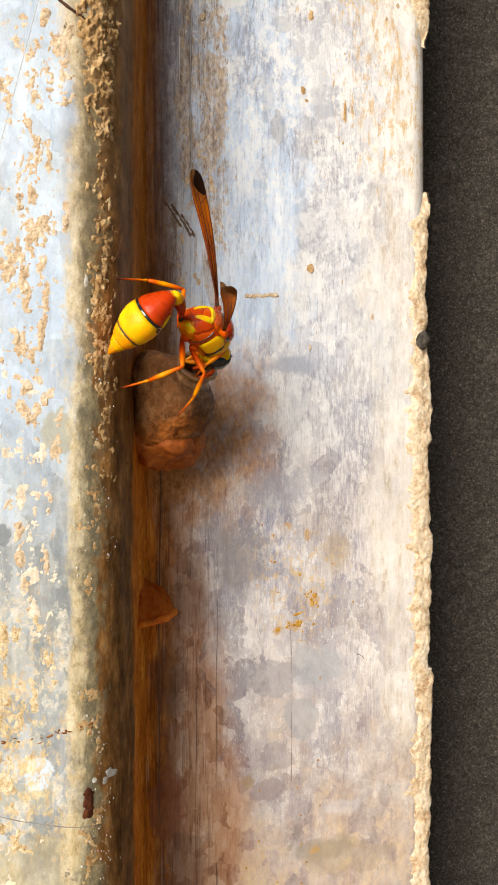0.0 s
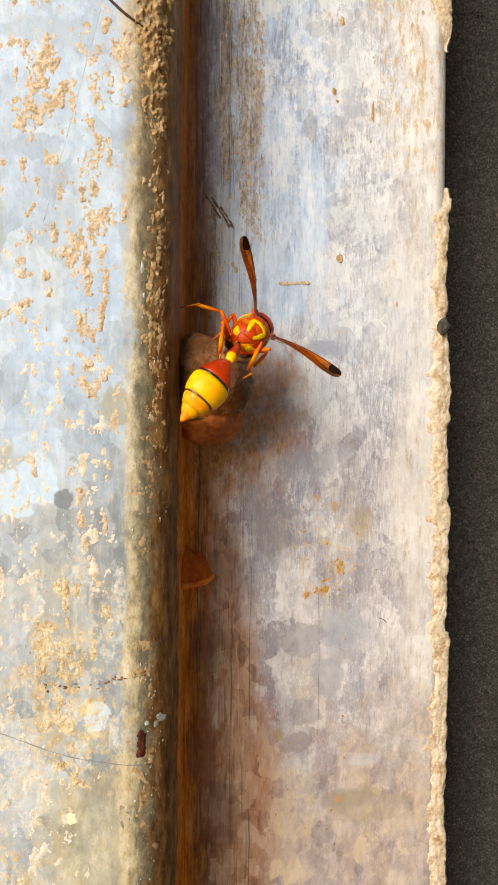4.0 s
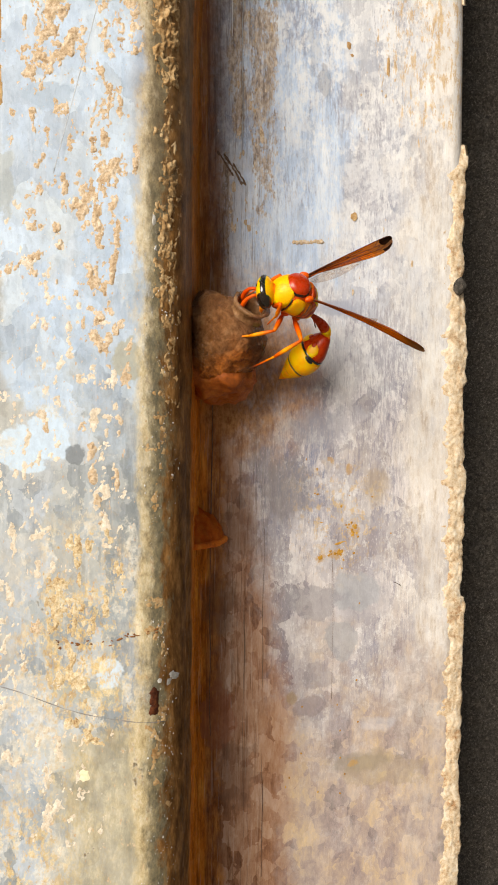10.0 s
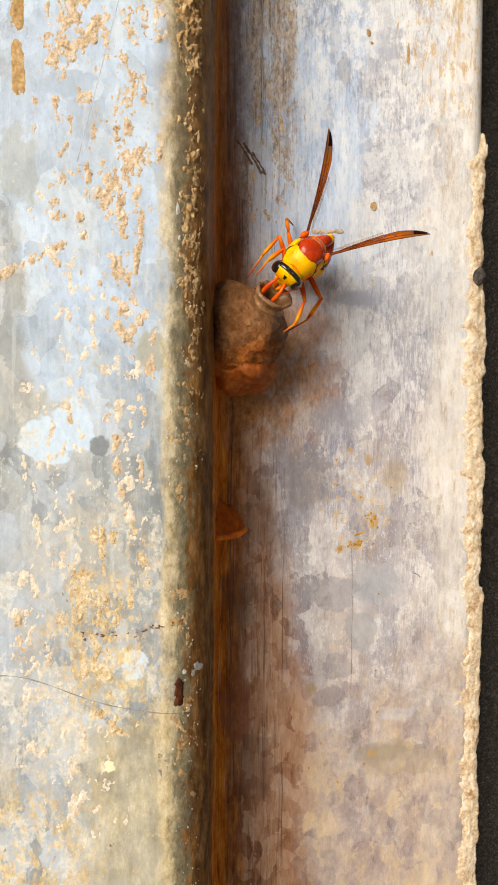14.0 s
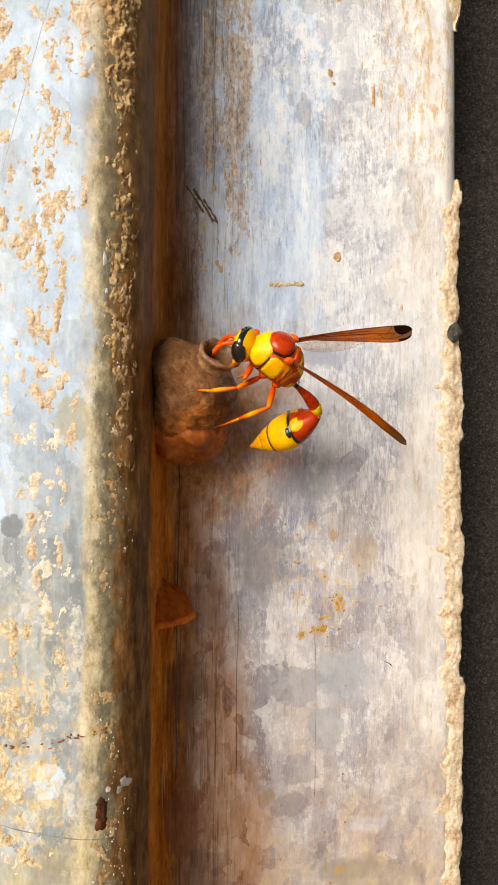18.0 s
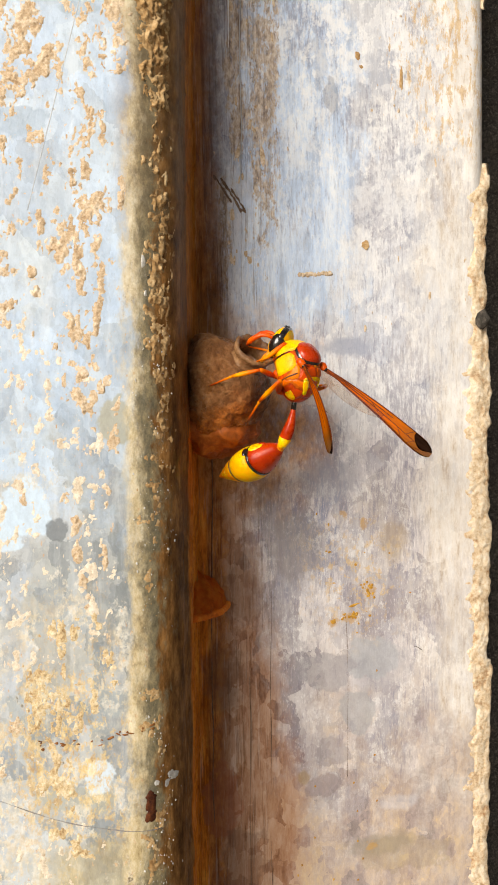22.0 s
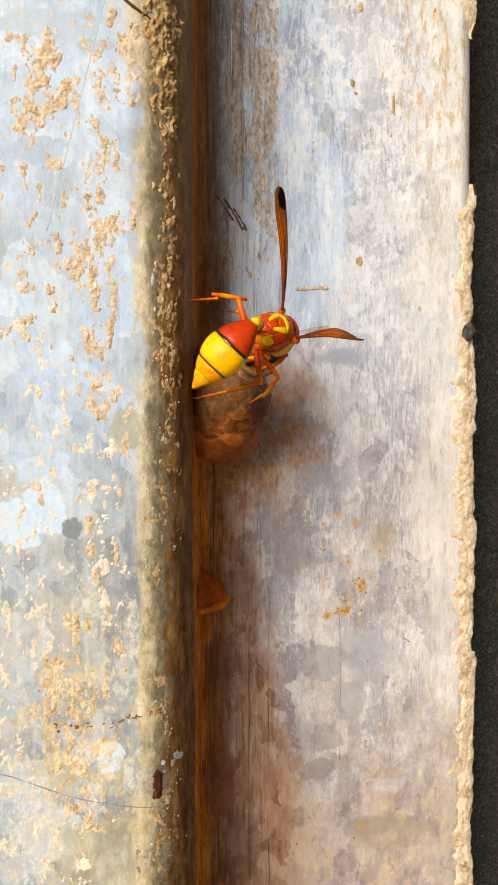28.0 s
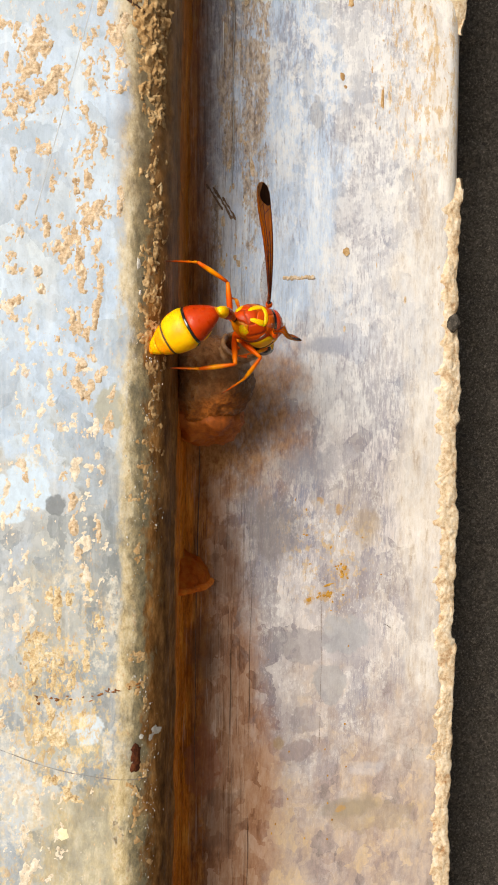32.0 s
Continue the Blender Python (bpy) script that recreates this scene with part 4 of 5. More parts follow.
def build_post_marks(post):
    rnd = random.Random(5)
    for i, line in enumerate(MUD_HIGH + MUD_MIDDLE + MUD_LOW):
        low = line[1] < 1281
        part("mud_patch", mud_field(line, on_post, i * 1.7, 0.00009 if low else 0.00013, -0.16 if low and line[4] > 1 else 0.0), MUD_LOW_OCHRE if low and line[0] > -34 else MUD_DRY, post)
    for line, cover, mat_ in (((-40.0, 1356.0, -30.0, 1322.0, 9.0), -0.62, MUD_DRY), ((-27.5, 1352.0, -26.5, 1300.0, 4.5), -0.42, MUD_DRY), ((-36.0, 1318.0, -32.0, 1300.0, 8.0), -0.60, MUD_PALE), ((-27.0, 1300.0, -27.0, 1276.0, 3.6), -0.48, MUD_PALE),
                              ((-37.0, 1296.0, -36.0, 1272.0, 7.0), -0.52, MUD_PALE), ((-31.0, 1276.0, -31.0, 1258.0, 6.0), -0.55, MUD_LOW_OCHRE), ((-40.5, 1270.0, -39.5, 1246.0, 3.4), -0.44, MUD_PALE), ((-33.0, 1254.0, -33.0, 1238.0, 8.0), -0.54, MUD_PALE)):
        tagged(part("mud_speck", mud_field(line, on_post, line[0], 0.00009, cover, 0.00018), mat_, post, "fine crumbs of splashed mud"), kind="stuff")
    part("groove", mud_field((-41.8, 1355.5, -41.7, 1344.0, 1.25), on_post, 90, 0.00006, 0.25, stretch=0.3), GROOVE_MUD, post, "brown scraped groove")
    part("groove", mud_field((-41.4, 1341.0, -41.2, 1335.4, 0.9), on_post, 91, 0.00006, 0.35, stretch=0.3), GROOVE_MUD, post)
    for k in range(26):
        q = rnd.random()
        part("rust_crumb", clod(-0.0332 + 0.0135 * q, 1.2628 + 0.0016 * q * q + rnd.gauss(0, 0.0003), rnd.uniform(0.0002, 0.0008), rnd.uniform(0.00015, 0.0004), lambda x: post_skin(x, 1.263), 300 + k, 0.0001, rnd.uniform(-0.5, 0.5), 9), MUD_BROWN, post)
    part("rust_slot", joined([clod(-0.0202, 1.2534 + 0.0012 * k, 0.0013, 0.0019, lambda x: post_skin(x, 1.255), 50 + k, 0.00018) for k in range(3)]), RUST_CRUMB, post, "dark rusted slot in the edge")
    # pale flecks stand in for a highlight on bare metal
    part("bare_spot", joined([clod(-0.0195 + 0.0005 * k, 1.2574 + 0.0005 * math.sin(k * 2.4), 0.0008, 0.0009, lambda x: post_skin(x, 1.257), 60 + k, 0.00007) for k in range(5)]), WHITE_SCALE, post, "bare metal spot, its glint made of pale flecks")
    part("lime_fleck", joined([clod(-0.0205, 1.3203, 0.0005, 0.0015, lambda x: post_skin(x, 1.32), 70, 0.00008), clod(-0.0202, 1.3165, 0.0004, 0.0010, lambda x: post_skin(x, 1.316), 71, 0.00015)]), WHITE_SCALE, post, "pale blue-white lime fleck")
    part("ochre_spot", clod(-0.0297, 1.2447, 0.0016, 0.0016, lambda x: post_skin(x, 1.245), 72, 0.00004), PALE_SPOT, post, "small pale yellow spot")
    line = [(x, post_skin(x, 1.255) - 0.00002, 1.2574 - 0.0060 * q * q * (3 - 2 * q) + 0.0003 * math.sin(9 * q)) for q, x in [(k, -0.046 + 0.0270 * k) for k in steps(0, 1, 0.03)]]
    part("scratch", tube(line, [0.00005 + 0.00003 * math.sin(i) for i in range(len(line))], 5), HAIRLINE, post, "long dark scratch")
    line = [(x, post_skin(x, z) + 0.00005, z) for x, z in [(-0.0262 - 0.0075 * k, 1.3551 - 0.0290 * k) for k in steps(0, 1, 0.04)]]
    part("scratch", tube(line, [0.00008] * len(line), 9), FAINT, post, "faint straight scratch")
    line = [(x, post_skin(x, z) - 0.00003, z) for x, z in [(-0.0279 + 0.0092 * k, 1.3586 - 0.0070 * k + 0.0002 * math.sin(9 * k)) for k in steps(0, 1, 0.04)]]
    part("gouge", tube(line, [0.00004 + 0.00017 * math.sin(math.pi * (i + 1) / (len(line) + 1)) * (1 + 0.5 * noise.noise(Vector((i * 0.9, 2, 7)))) for i in range(len(line))], 7), SOOT, post, "dark straight gouge")
    edge = []
    for i in range(520):
        a = min(1.25, max(0.3, rnd.gauss(0.72, 0.2)))
        z = rnd.uniform(1.22, 1.312)
        px, py = -0.0240 + 0.0075 * math.sin(a), post_y(-0.0240) + 0.0075 - 0.0075 * math.cos(a)
        b = bmesh.new()
        size = 0.00004 + 0.00010 * rnd.random() ** 3
        bmesh.ops.create_icosphere(b, subdivisions=1, radius=size, matrix=Matrix.Translation((px, py, z)) @ Matrix.Diagonal((1, 0.7, rnd.uniform(0.8, 1.6), 1)))
        for v in b.verts:
            v.co += Vector((noise.noise(v.co * 4000), noise.noise(v.co * 4100), noise.noise(v.co * 3900))) * size * 0.5
        edge.append(b)
    tagged(part("grit", joined(edge), WHITE_SCALE, post, "pale grit stuck to the edge", smooth=False), kind="stuff")

    # crusty mud on the bend, thick above and sparse below
    for i, (line, thick, cover) in enumerate((((5.4, 1376, 5.7, 1352, 3.4), 0.00030, 0.10), ((5.7, 1353, 5.8, 1341, 2.5), 0.00032, 0.06), ((3.9, 1352, 4.2, 1343, 1.6), 0.00012, -0.05), ((6.0, 1342, 6.3, 1316, 3.0), 0.00022, -0.34),
                                              ((6.2, 1330, 6.2, 1317, 1.9), 0.00024, -0.22), ((5.0, 1322, 5.2, 1309, 1.6), 0.00014, -0.24), ((6.2, 1318, 6.2, 1296, 2.6), 0.00020, -0.36), ((5.2, 1300, 5.0, 1240, 2.8), 0.00008, -0.52))):
        part("mud_crust", mud_field(line, on_bend, 200 + i, thick, cover, 0.00015, 0.8), MUD_CRUST, post, "lumpy brown mud crust on the bend")


def build_frame_marks(frame_ob):
    rnd = random.Random(9)
    streak = [clod(-0.0003 + 0.00058 * k, 1.3235 + rnd.uniform(-0.00012, 0.00012) + 0.00004 * k, 0.0011, 0.00085, frame_y, 80 + k * 1.7, 0.00022) for k in range(9)]
    part("mud_streak", joined(streak), MUD_DRY, frame_ob, "short line of dried mud")
    part("mud_dot", clod(0.0100, 1.3284, 0.0013, 0.0013, frame_y, 90, 0.00003), MUD_CRUST, frame_ob, "round brown mud dot")
    part("mud_dot", joined([clod(0.0088, 1.3572, 0.0012, 0.0020, frame_y, 91, 0.00015), clod(0.0094, 1.3556, 0.0009, 0.0010, frame_y, 92, 0.00015)]), MUD_CRUST, frame_ob)
    part("mud_dot", clod(0.0102, 1.3695, 0.0011, 0.0022, frame_y, 93, 0.00015), MUD_CRUST, frame_ob)
    part("mud_dot", clod(0.0158, 1.3545, 0.0006, 0.0040, frame_y, 94, 0.00008), MUD_CRUST, frame_ob)
    part("rust_blot", joined([clod(0.0103 + rnd.gauss(0, 0.0006), 1.2744 + rnd.gauss(0, 0.0009), 0.00045, 0.0004, frame_y, 100 + k, 0.00004, k) for k in range(18)]), RUST_SPOT, frame_ob, "ochre rust blot")
    part("rust_blot", joined([clod(0.0074 + rnd.gauss(0, 0.0009), 1.2704 + rnd.gauss(0, 0.0004), 0.0005, 0.0004, frame_y, 110 + k, 0.00004, k) for k in range(18)]), RUST_SPOT, frame_ob)
    part("rust_blot", joined([clod(0.0047, 1.2697, 0.0009, 0.0008, frame_y, 120, 0.00004), clod(0.0080, 1.2722, 0.0022, 0.0004, frame_y, 121, 0.00005, 0.3)]), RUST_SPOT, frame_ob)
    fl = []
    for i in range(30):
        fl.append(clod(rnd.gauss(0.0075, 0.0035), rnd.gauss(1.279, 0.0055), 0.00025 + 0.0004 * rnd.random() ** 2, 0.00025 + 0.0004 * rnd.random() ** 2, frame_y, 130 + i, 0.00002, 0, 8))
    for i in range(14):
        fl.append(clod(rnd.uniform(-0.004, 0.012), rnd.uniform(1.228, 1.262), 0.0003, 0.0004, frame_y, 180 + i, 0.00002, 0, 8))
    tagged(part("rust_fleck", joined(fl), RUST_SPOT, frame_ob, "scattered ochre rust flecks"), kind="stuff")
    fl = []
    for i in range(80):
        x, z = 0.003 + 0.024 * rnd.random() ** 0.7, rnd.uniform(1.315, 1.378)
        size = 0.00025 + 0.0009 * rnd.random() ** 3
        size *= 0.7
        fl.append(clod(x, z, size * 0.8, size * rnd.uniform(1, 3.2), frame_y, 200 + i * 0.7, 0.00002, rnd.uniform(-0.15, 0.15), 8))
    for i in range(60):
        x, z = rnd.gauss(-0.008, 0.0022), rnd.uniform(1.323, 1.37)
        size = 0.00025 + 0.0007 * rnd.random() ** 3
        fl.append(clod(x, z, size * 0.8, size * rnd.uniform(1, 3.5), frame_y, 400 + i * 0.7, 0.00002, rnd.uniform(-0.1, 0.1), 8))
    tagged(part("mud_fleck", joined(fl), MUD_DRY, frame_ob, "ochre mud flecks in runs"), kind="stuff")
    for dx, k0, k1 in ((0.0, 0.0, 0.7), (0.0008, 0.05, 1.0), (0.0013, 0.4, 1.0)):
        cuts = [clod(-0.0130 + dx + 0.0030 * k + rnd.uniform(-0.0001, 0.0001), 1.3375 - 0.0046 * k, rnd.uniform(0.0002, 0.0005), rnd.uniform(0.0007, 0.0013), frame_y, 500 + 30 * k + 9000 * dx, 0.00003, 0.55, 8) for k in steps(k0, k1, 0.12)]
        part("gouge", joined(cuts), GOUGE, frame_ob, "slanting dark gouge")
    for x, z0, z1, r in ((-0.0053, 1.215, 1.275, 0.00004), (0.0068, 1.245, 1.284, 0.00003), (0.0118, 1.268, 1.287, 0.00003), (-0.0141, 1.24, 1.30, 0.00010), (-0.0085, 1.222, 1.262, 0.00004)):
        line = [(x + 0.0005 * fbm((x, 0, z), 40, 3), frame_y(x) + 0.00002, z) for z in steps(z0, z1, 0.003)]
        part("scratch", tube(line, [r * (0.5 + abs(noise.noise(Vector((x * 900, 3, p[2] * 300)))) * 1.6) for p in line], 5), GOUGE, frame_ob, "hairline vertical scratch")
    line = [(0.0178 + 0.0012 * k, frame_y(0.0185) - 0.0001, 1.2650 - 0.0006 * k * k) for k in steps(0, 1, 0.2)]
    part("hair", tube(line, [0.00005] * len(line), 5), SOOT, frame_ob, "tiny dark fibre")
    line = [(-0.0109, frame_y(-0.0109) - 0.00025, z) for z in steps(1.3568, 1.3641, 0.0004)]
    part("drip", tube(line, [0.00003 + 0.00011 * (i / len(line)) * (1.0 if i % 9 != 5 else 0.6) for i in range(len(line) - 1)] + [0.00004], 7), WHITE_PAINT, frame_ob, "white paint drip")
    part("drip", clod(-0.0099, 1.3649, 0.0003, 0.0010, frame_y, 610, 0.0002), WHITE_PAINT, frame_ob)
    line = [(-0.0092 + 0.0001 * math.sin(z * 300), frame_y(-0.0092) - 0.00012, z) for z in steps(1.338, 1.369, 0.002)]
    part("scratch", tube(line, [0.00007] * len(line), 5), FAINT, frame_ob, "pale drawn line")
    b = bmesh.new()
    bmesh.ops.create_icosphere(b, subdivisions=2, radius=0.0013, matrix=Matrix.Translation((0.0292, 0.1372, 1.3172)) @ Matrix.Diagonal((0.9, 0.6, 1.25, 1)))
    for v in b.verts:
        v.co += Vector((noise.noise(v.co * 900), noise.noise(v.co * 910), noise.noise(v.co * 890))) * 0.0004
    part("pebble", b, CEMENT, frame_ob, "grey pebble set in the mortar")


# ---- mud nest ----
NEST_C = Vector((-0.0113, 0.1195, 1.3054))
NEST_R = Vector((0.0062, 0.0068, 0.0072))
NEST_AXIS = Vector((0.50, -0.58, 0.64)).normalized()
NEST_U = NEST_AXIS.cross(Vector((0, 0, 1))).normalized()
NEST_V = NEST_AXIS.cross(NEST_U)


def nest_reach(d):
    return 1 / math.sqrt((d.x / NEST_R.x) ** 2 + (d.y / NEST_R.y) ** 2 + (d.z / NEST_R.z) ** 2)


def build_nest():
    nest = tagged(new("mud_nest"), "small brown pot-shaped mud nest with a flared mouth", "nest")
    nest.location = NEST_C
    rings, k = [], 110
    for th in steps(0.36, math.pi - 0.02, 0.028):
        ring = []
        for j in range(k):
            ph = 2 * math.pi * j / k
            d = NEST_AXIS * math.cos(th) + (NEST_U * math.cos(ph) + NEST_V * math.sin(ph)) * math.sin(th)
            p = d * nest_reach(d)
            ease = min(1, (th - 0.36) / 0.3)
            lump = 0.0009 * fbm(p + Vector((1, 2, 3)), 130, 3) + 0.0004 * fbm(p, 420, 5) + 0.00016 * fbm(p, 1500, 3) + 0.00005 * math.sin(th * 17 + 5 * fbm(p, 200, 2))
            p.x += 0.20 * min(0.0, p.z)
            p.z += 0.0016 * max(0.0, min(1.0, -p.x / 0.005)) * max(0.0, min(1.0, p.z / 0.004))
            ring.append(p + d * lump * ease)
        rings.append(ring)
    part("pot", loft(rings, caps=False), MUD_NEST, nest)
    h0 = nest_reach(NEST_AXIS) * math.cos(0.36)
    r0 = nest_reach((NEST_AXIS * math.cos(0.36) + NEST_U * math.sin(0.36)).normalized()) * math.sin(0.36)
    prof = [(r0 + 0.0006, h0 - 0.0006), (r0 + 0.0001, h0 + 0.0002), (r0, h0 + 0.0006), (r0 + 0.0003, h0 + 0.0011), (r0 + 0.0006, h0 + 0.0015), (r0 + 0.0006, h0 + 0.0019), (r0 + 0.0002, h0 + 0.0020),
            (r0 - 0.0002, h0 + 0.0016), (r0 - 0.0005, h0 + 0.0008), (r0 - 0.0006, h0 - 0.0004), (r0 + 0.0003, h0 - 0.0022), (r0 + 0.0008, h0 - 0.0045), (0.0015, h0 - 0.0065)]
    rings = []
    for r, h in prof:
        ring = []
        for j in range(40):
            ph = 2 * math.pi * j / 40
            w = 1 + 0.07 * math.sin(2 * ph + 1) + 0.10 * noise.noise(Vector((math.cos(ph) * 2, math.sin(ph) * 2, h * 500))) + 0.05 * noise.noise(Vector((math.cos(ph) * 6, math.sin(ph) * 6, h * 1500)))
            ring.append(NEST_AXIS * (h + 0.0003 * noise.noise(Vector((math.cos(ph) * 2.5, math.sin(ph) * 2.5, 4)))) + (NEST_U * math.cos(ph) + NEST_V * math.sin(ph)) * r * w)
        rings.append(ring)
    part("collar", loft(rings), MUD_WET, nest, "damp, freshly built mud collar")
    # splayed foot of redder mud
    rings = []
    for th in steps(0.02, math.pi - 0.02, 0.1):
        ring = []
        for j in range(40):
            ph = 2 * math.pi * j / 40
            d = Vector((math.sin(th) * math.cos(ph), math.sin(th) * math.sin(ph), math.cos(th)))
            p = Vector((d.x * 0.0064, d.y * 0.0064, d.z * 0.0038))
            p += d * (0.0014 * fbm(p + Vector((4, 4, 4)), 240, 4) + 0.0003 * fbm(p, 1000, 3))
            ring.append(p + Vector((-0.0016, 0.0030, -0.0052)))
        rings.append(ring)
    part("foot", loft(rings), MUD_FOOT, nest, "reddish splayed mud foot")
    return nest


def build_remnant():
    """The torn lip of an older mud nest, lower in the corner."""
    rem = tagged(new("nest_remnant"), "broken reddish mud lip of an old nest in the rusty corner", "nest remnant")
    rem.location = (-0.0168, 0.1290, 1.2735)
    rx, ry, rz = 0.0049, 0.0085, 0.0070

    def skin(a, b, k=1.0):
        r = k * (1 + 0.10 * noise.noise(Vector((a * 3, b * 3, 5))) + 0.05 * noise.noise(Vector((a * 9, b * 9, 2))))
        return Vector((rx * math.cos(a) * math.cos(b) * r, -ry * math.sin(a) * math.cos(b) * r, rz * math.sin(b) * r * (1 - 0.35 * math.cos(a))))

    rows = [[skin(a, b) for a in steps(-0.05, math.pi / 2 + 0.1, 0.08)] for b in steps(-0.05, 1.5, 0.08)]
    bm = sheet(rows)
    bmesh.ops.solidify(bm, geom=bm.faces[:], thickness=0.0006)
    part("shell", bm, MUD_RED, rem)
    line = [skin(a, -0.03, 1.02) for a in steps(-0.02, math.pi / 2, 0.09)]
    part("lip", tube(line, [0.0005 + 0.0002 * noise.noise(p * 700) for p in line], 8), MUD_RED, rem, "thicker rolled lip")
    return rem


# ---- wasp (body space: x to the head, y to its left, z to its back; millimetres times MM) ----
MM = 0.001
HEAD_AT = Vector((4.45, 0, -1.25)) * MM
WAIST = Vector((-3.72, 0, -2.0)) * MM
STALK, TAIL = 6.35 * MM, 11.5 * MM
WING_BASE, WING_LONG = Vector((-0.65, 2.35, 2.55)) * MM, 17.85 * MM


def chest(u, a, off=0.0):
    """A point of the chest's skin: u from rear to front, a the angle from the back's ridge."""
    q = max(0.0, 1 - abs((u - 0.5) / 0.5) ** 2.5) ** 0.5
    w, top, low = 2.75 * q, 3.0 * q, 2.9 * q
    zc = -0.95 + 1.0 * math.sin(min(1, u * 1.4) * math.pi / 2) - 0.55 * max(0, u - 0.6) / 0.4
    h = top if math.cos(a) > 0 else low
    p = Vector((-4.15 + 8.35 * u, (w + off) * math.sin(a), zc + (h + off) * math.cos(a)))
    if u > 0.97 or u < 0.03:
        p.x += off * (1 if u > 0.5 else -1)
    return p * MM


def plate(u0, u1, a0, a1, off, material, parent, name, n=14, label="", power=4.0):
    """A raised plate of the chest's skin, sunk at its rim."""
    rows = []
    for i in range(n + 1):
        row = []
        for j in range(n + 1):
            s, r = i / n, j / n
            rim = min(1.0, 6 * min(s, 1 - s, r, 1 - r))
            # rounded corners
            cs, cr = (s - 0.5) * 2, (r - 0.5) * 2
            k = max(abs(cs), abs(cr), 1e-6) / (abs(cs) ** power + abs(cr) ** power + 1e-9) ** (1 / power)
            row.append(chest(u0 + (u1 - u0) * (0.5 + cs * k / 2), radians(a0 + (a1 - a0) * (0.5 + cr * k / 2)), off * (1.6 * math.sqrt(max(0, rim)) - 0.6)))
        rows.append(row)
    return part(name, sheet(rows), material, parent, label)


def egg(c, r, turn=(0, 0, 0), k=20):
    m = Matrix.Translation(Vector(c) * MM) @ Euler([radians(v) for v in turn]).to_matrix().to_4x4()
    return loft([[m @ (Vector((r[0] * math.cos(t), r[1] * math.sin(t) * math.cos(p), r[2] * math.sin(t) * math.sin(p))) * MM) for p in [2 * math.pi * j / k for j in range(k)]] for t in steps(0.06, math.pi - 0.06, math.pi / 14)])


def head_skin(t, p, off=0.0):
    """t from the face's middle backwards, p round it (0 at the crown)."""
    wide = 1 + 0.14 * math.cos(p)
    return Vector(((1.3 + off) * math.cos(t), (2.3 + off) * math.sin(t) * math.sin(p) * wide, (2.15 + off) * math.sin(t) * math.cos(p))) * MM


def head_plate(t0, t1, p0, p1, off, material, parent, name, n=12, label=""):
    rows = []
    for i in range(n + 1):
        row = []
        for j in range(n + 1):
            s, r = i / n, j / n
            rim = min(1.0, 5 * min(s, 1 - s, r, 1 - r))
            row.append(head_skin(radians(t0 + (t1 - t0) * s), radians(p0 + (p1 - p0) * r), off * (1.5 * rim - 0.5)))
        rows.append(row)
    return part(name, sheet(rows), material, parent, label)


def tail_ring(s, k=24, off=0.0):
    """A ring of the tail's skin at s of its length (x along it)."""
    w = 1.95 * math.sin(math.pi * min(1.0, s) ** 0.92) ** 1.12 + 0.42 * (1 - s) ** 2 + 0.08
    drop = 0.35 * math.sin(math.pi * s)
    return [Vector((11.5 * s, (w * 1.30 + off) * math.cos(2 * math.pi * j / k), (w + off) * math.sin(2 * math.pi * j / k) + drop)) * MM for j in range(k)]


def tail_belt(s0, s1, off, n=8):
    rings = []
    for i in range(n + 1):
        q = i / n
        rings.append(tail_ring(s0 + (s1 - s0) * q, off=off * min(1, 5 * q + 0.2, 5 * (1 - q) + 0.2)))
    return loft(rings)


def tail_plate(s0, s1, a0, a1, off, material, parent, name, n=10):
    rows = []
    for i in range(n + 1):
        row = []
        for j in range(n + 1):
            q, r = i / n, j / n
            cs, cr = (q - 0.5) * 2, (r - 0.5) * 2
            k = max(abs(cs), abs(cr), 1e-6) / math.sqrt(cs * cs + cr * cr + 1e-9)
            rim = min(1.0, 5 * min(q, 1 - q, r, 1 - r))
            s, a = s0 + (s1 - s0) * (0.5 + cs * k / 2), radians(a0 + (a1 - a0) * (0.5 + cr * k / 2))
            ring = tail_ring(s, 4, off * (1.5 * rim - 0.5))
            mid, w = (ring[1] + ring[3]) / 2, (ring[1] - ring[3]).length / 2
            row.append(mid + Vector((0, math.sin(a) * w * 1.3, math.cos(a) * w)))
        rows.append(row)
    return part(name, sheet(rows), material, parent)


def wing_full(s):
    return (0.55 + 2.1 * max(0.0, min(1, (s - 0.12) / 0.68)) ** 0.85) * MM


def wing_width(s):
    return wing_full(s) * (max(0.0, 1 - max(0.0, (s - 0.88) / 0.12) ** 2.2)) ** 0.5 + 0.00002


def wing_point(s, c, lift=0.0, side=1):
    """Along the wing and from its leading to its trailing edge; folded lengthwise, the rear half turned aside."""
    w = wing_width(s)
    y = 0.4 * (wing_full(s) - w) + w * 1.25 * min(c, 0.55) + 0.1 * w * max(0.0, c - 0.55)
    z = 1.05 * w * max(0.0, c - 0.55) * (1 - 0.5 * max(0.0, s - 0.7) / 0.3) + 0.00035 * math.sin(s * 3.0)
    return Vector((WING_LONG * s, y - 0.0004 * math.sin(math.pi * s), side * (z + lift)))


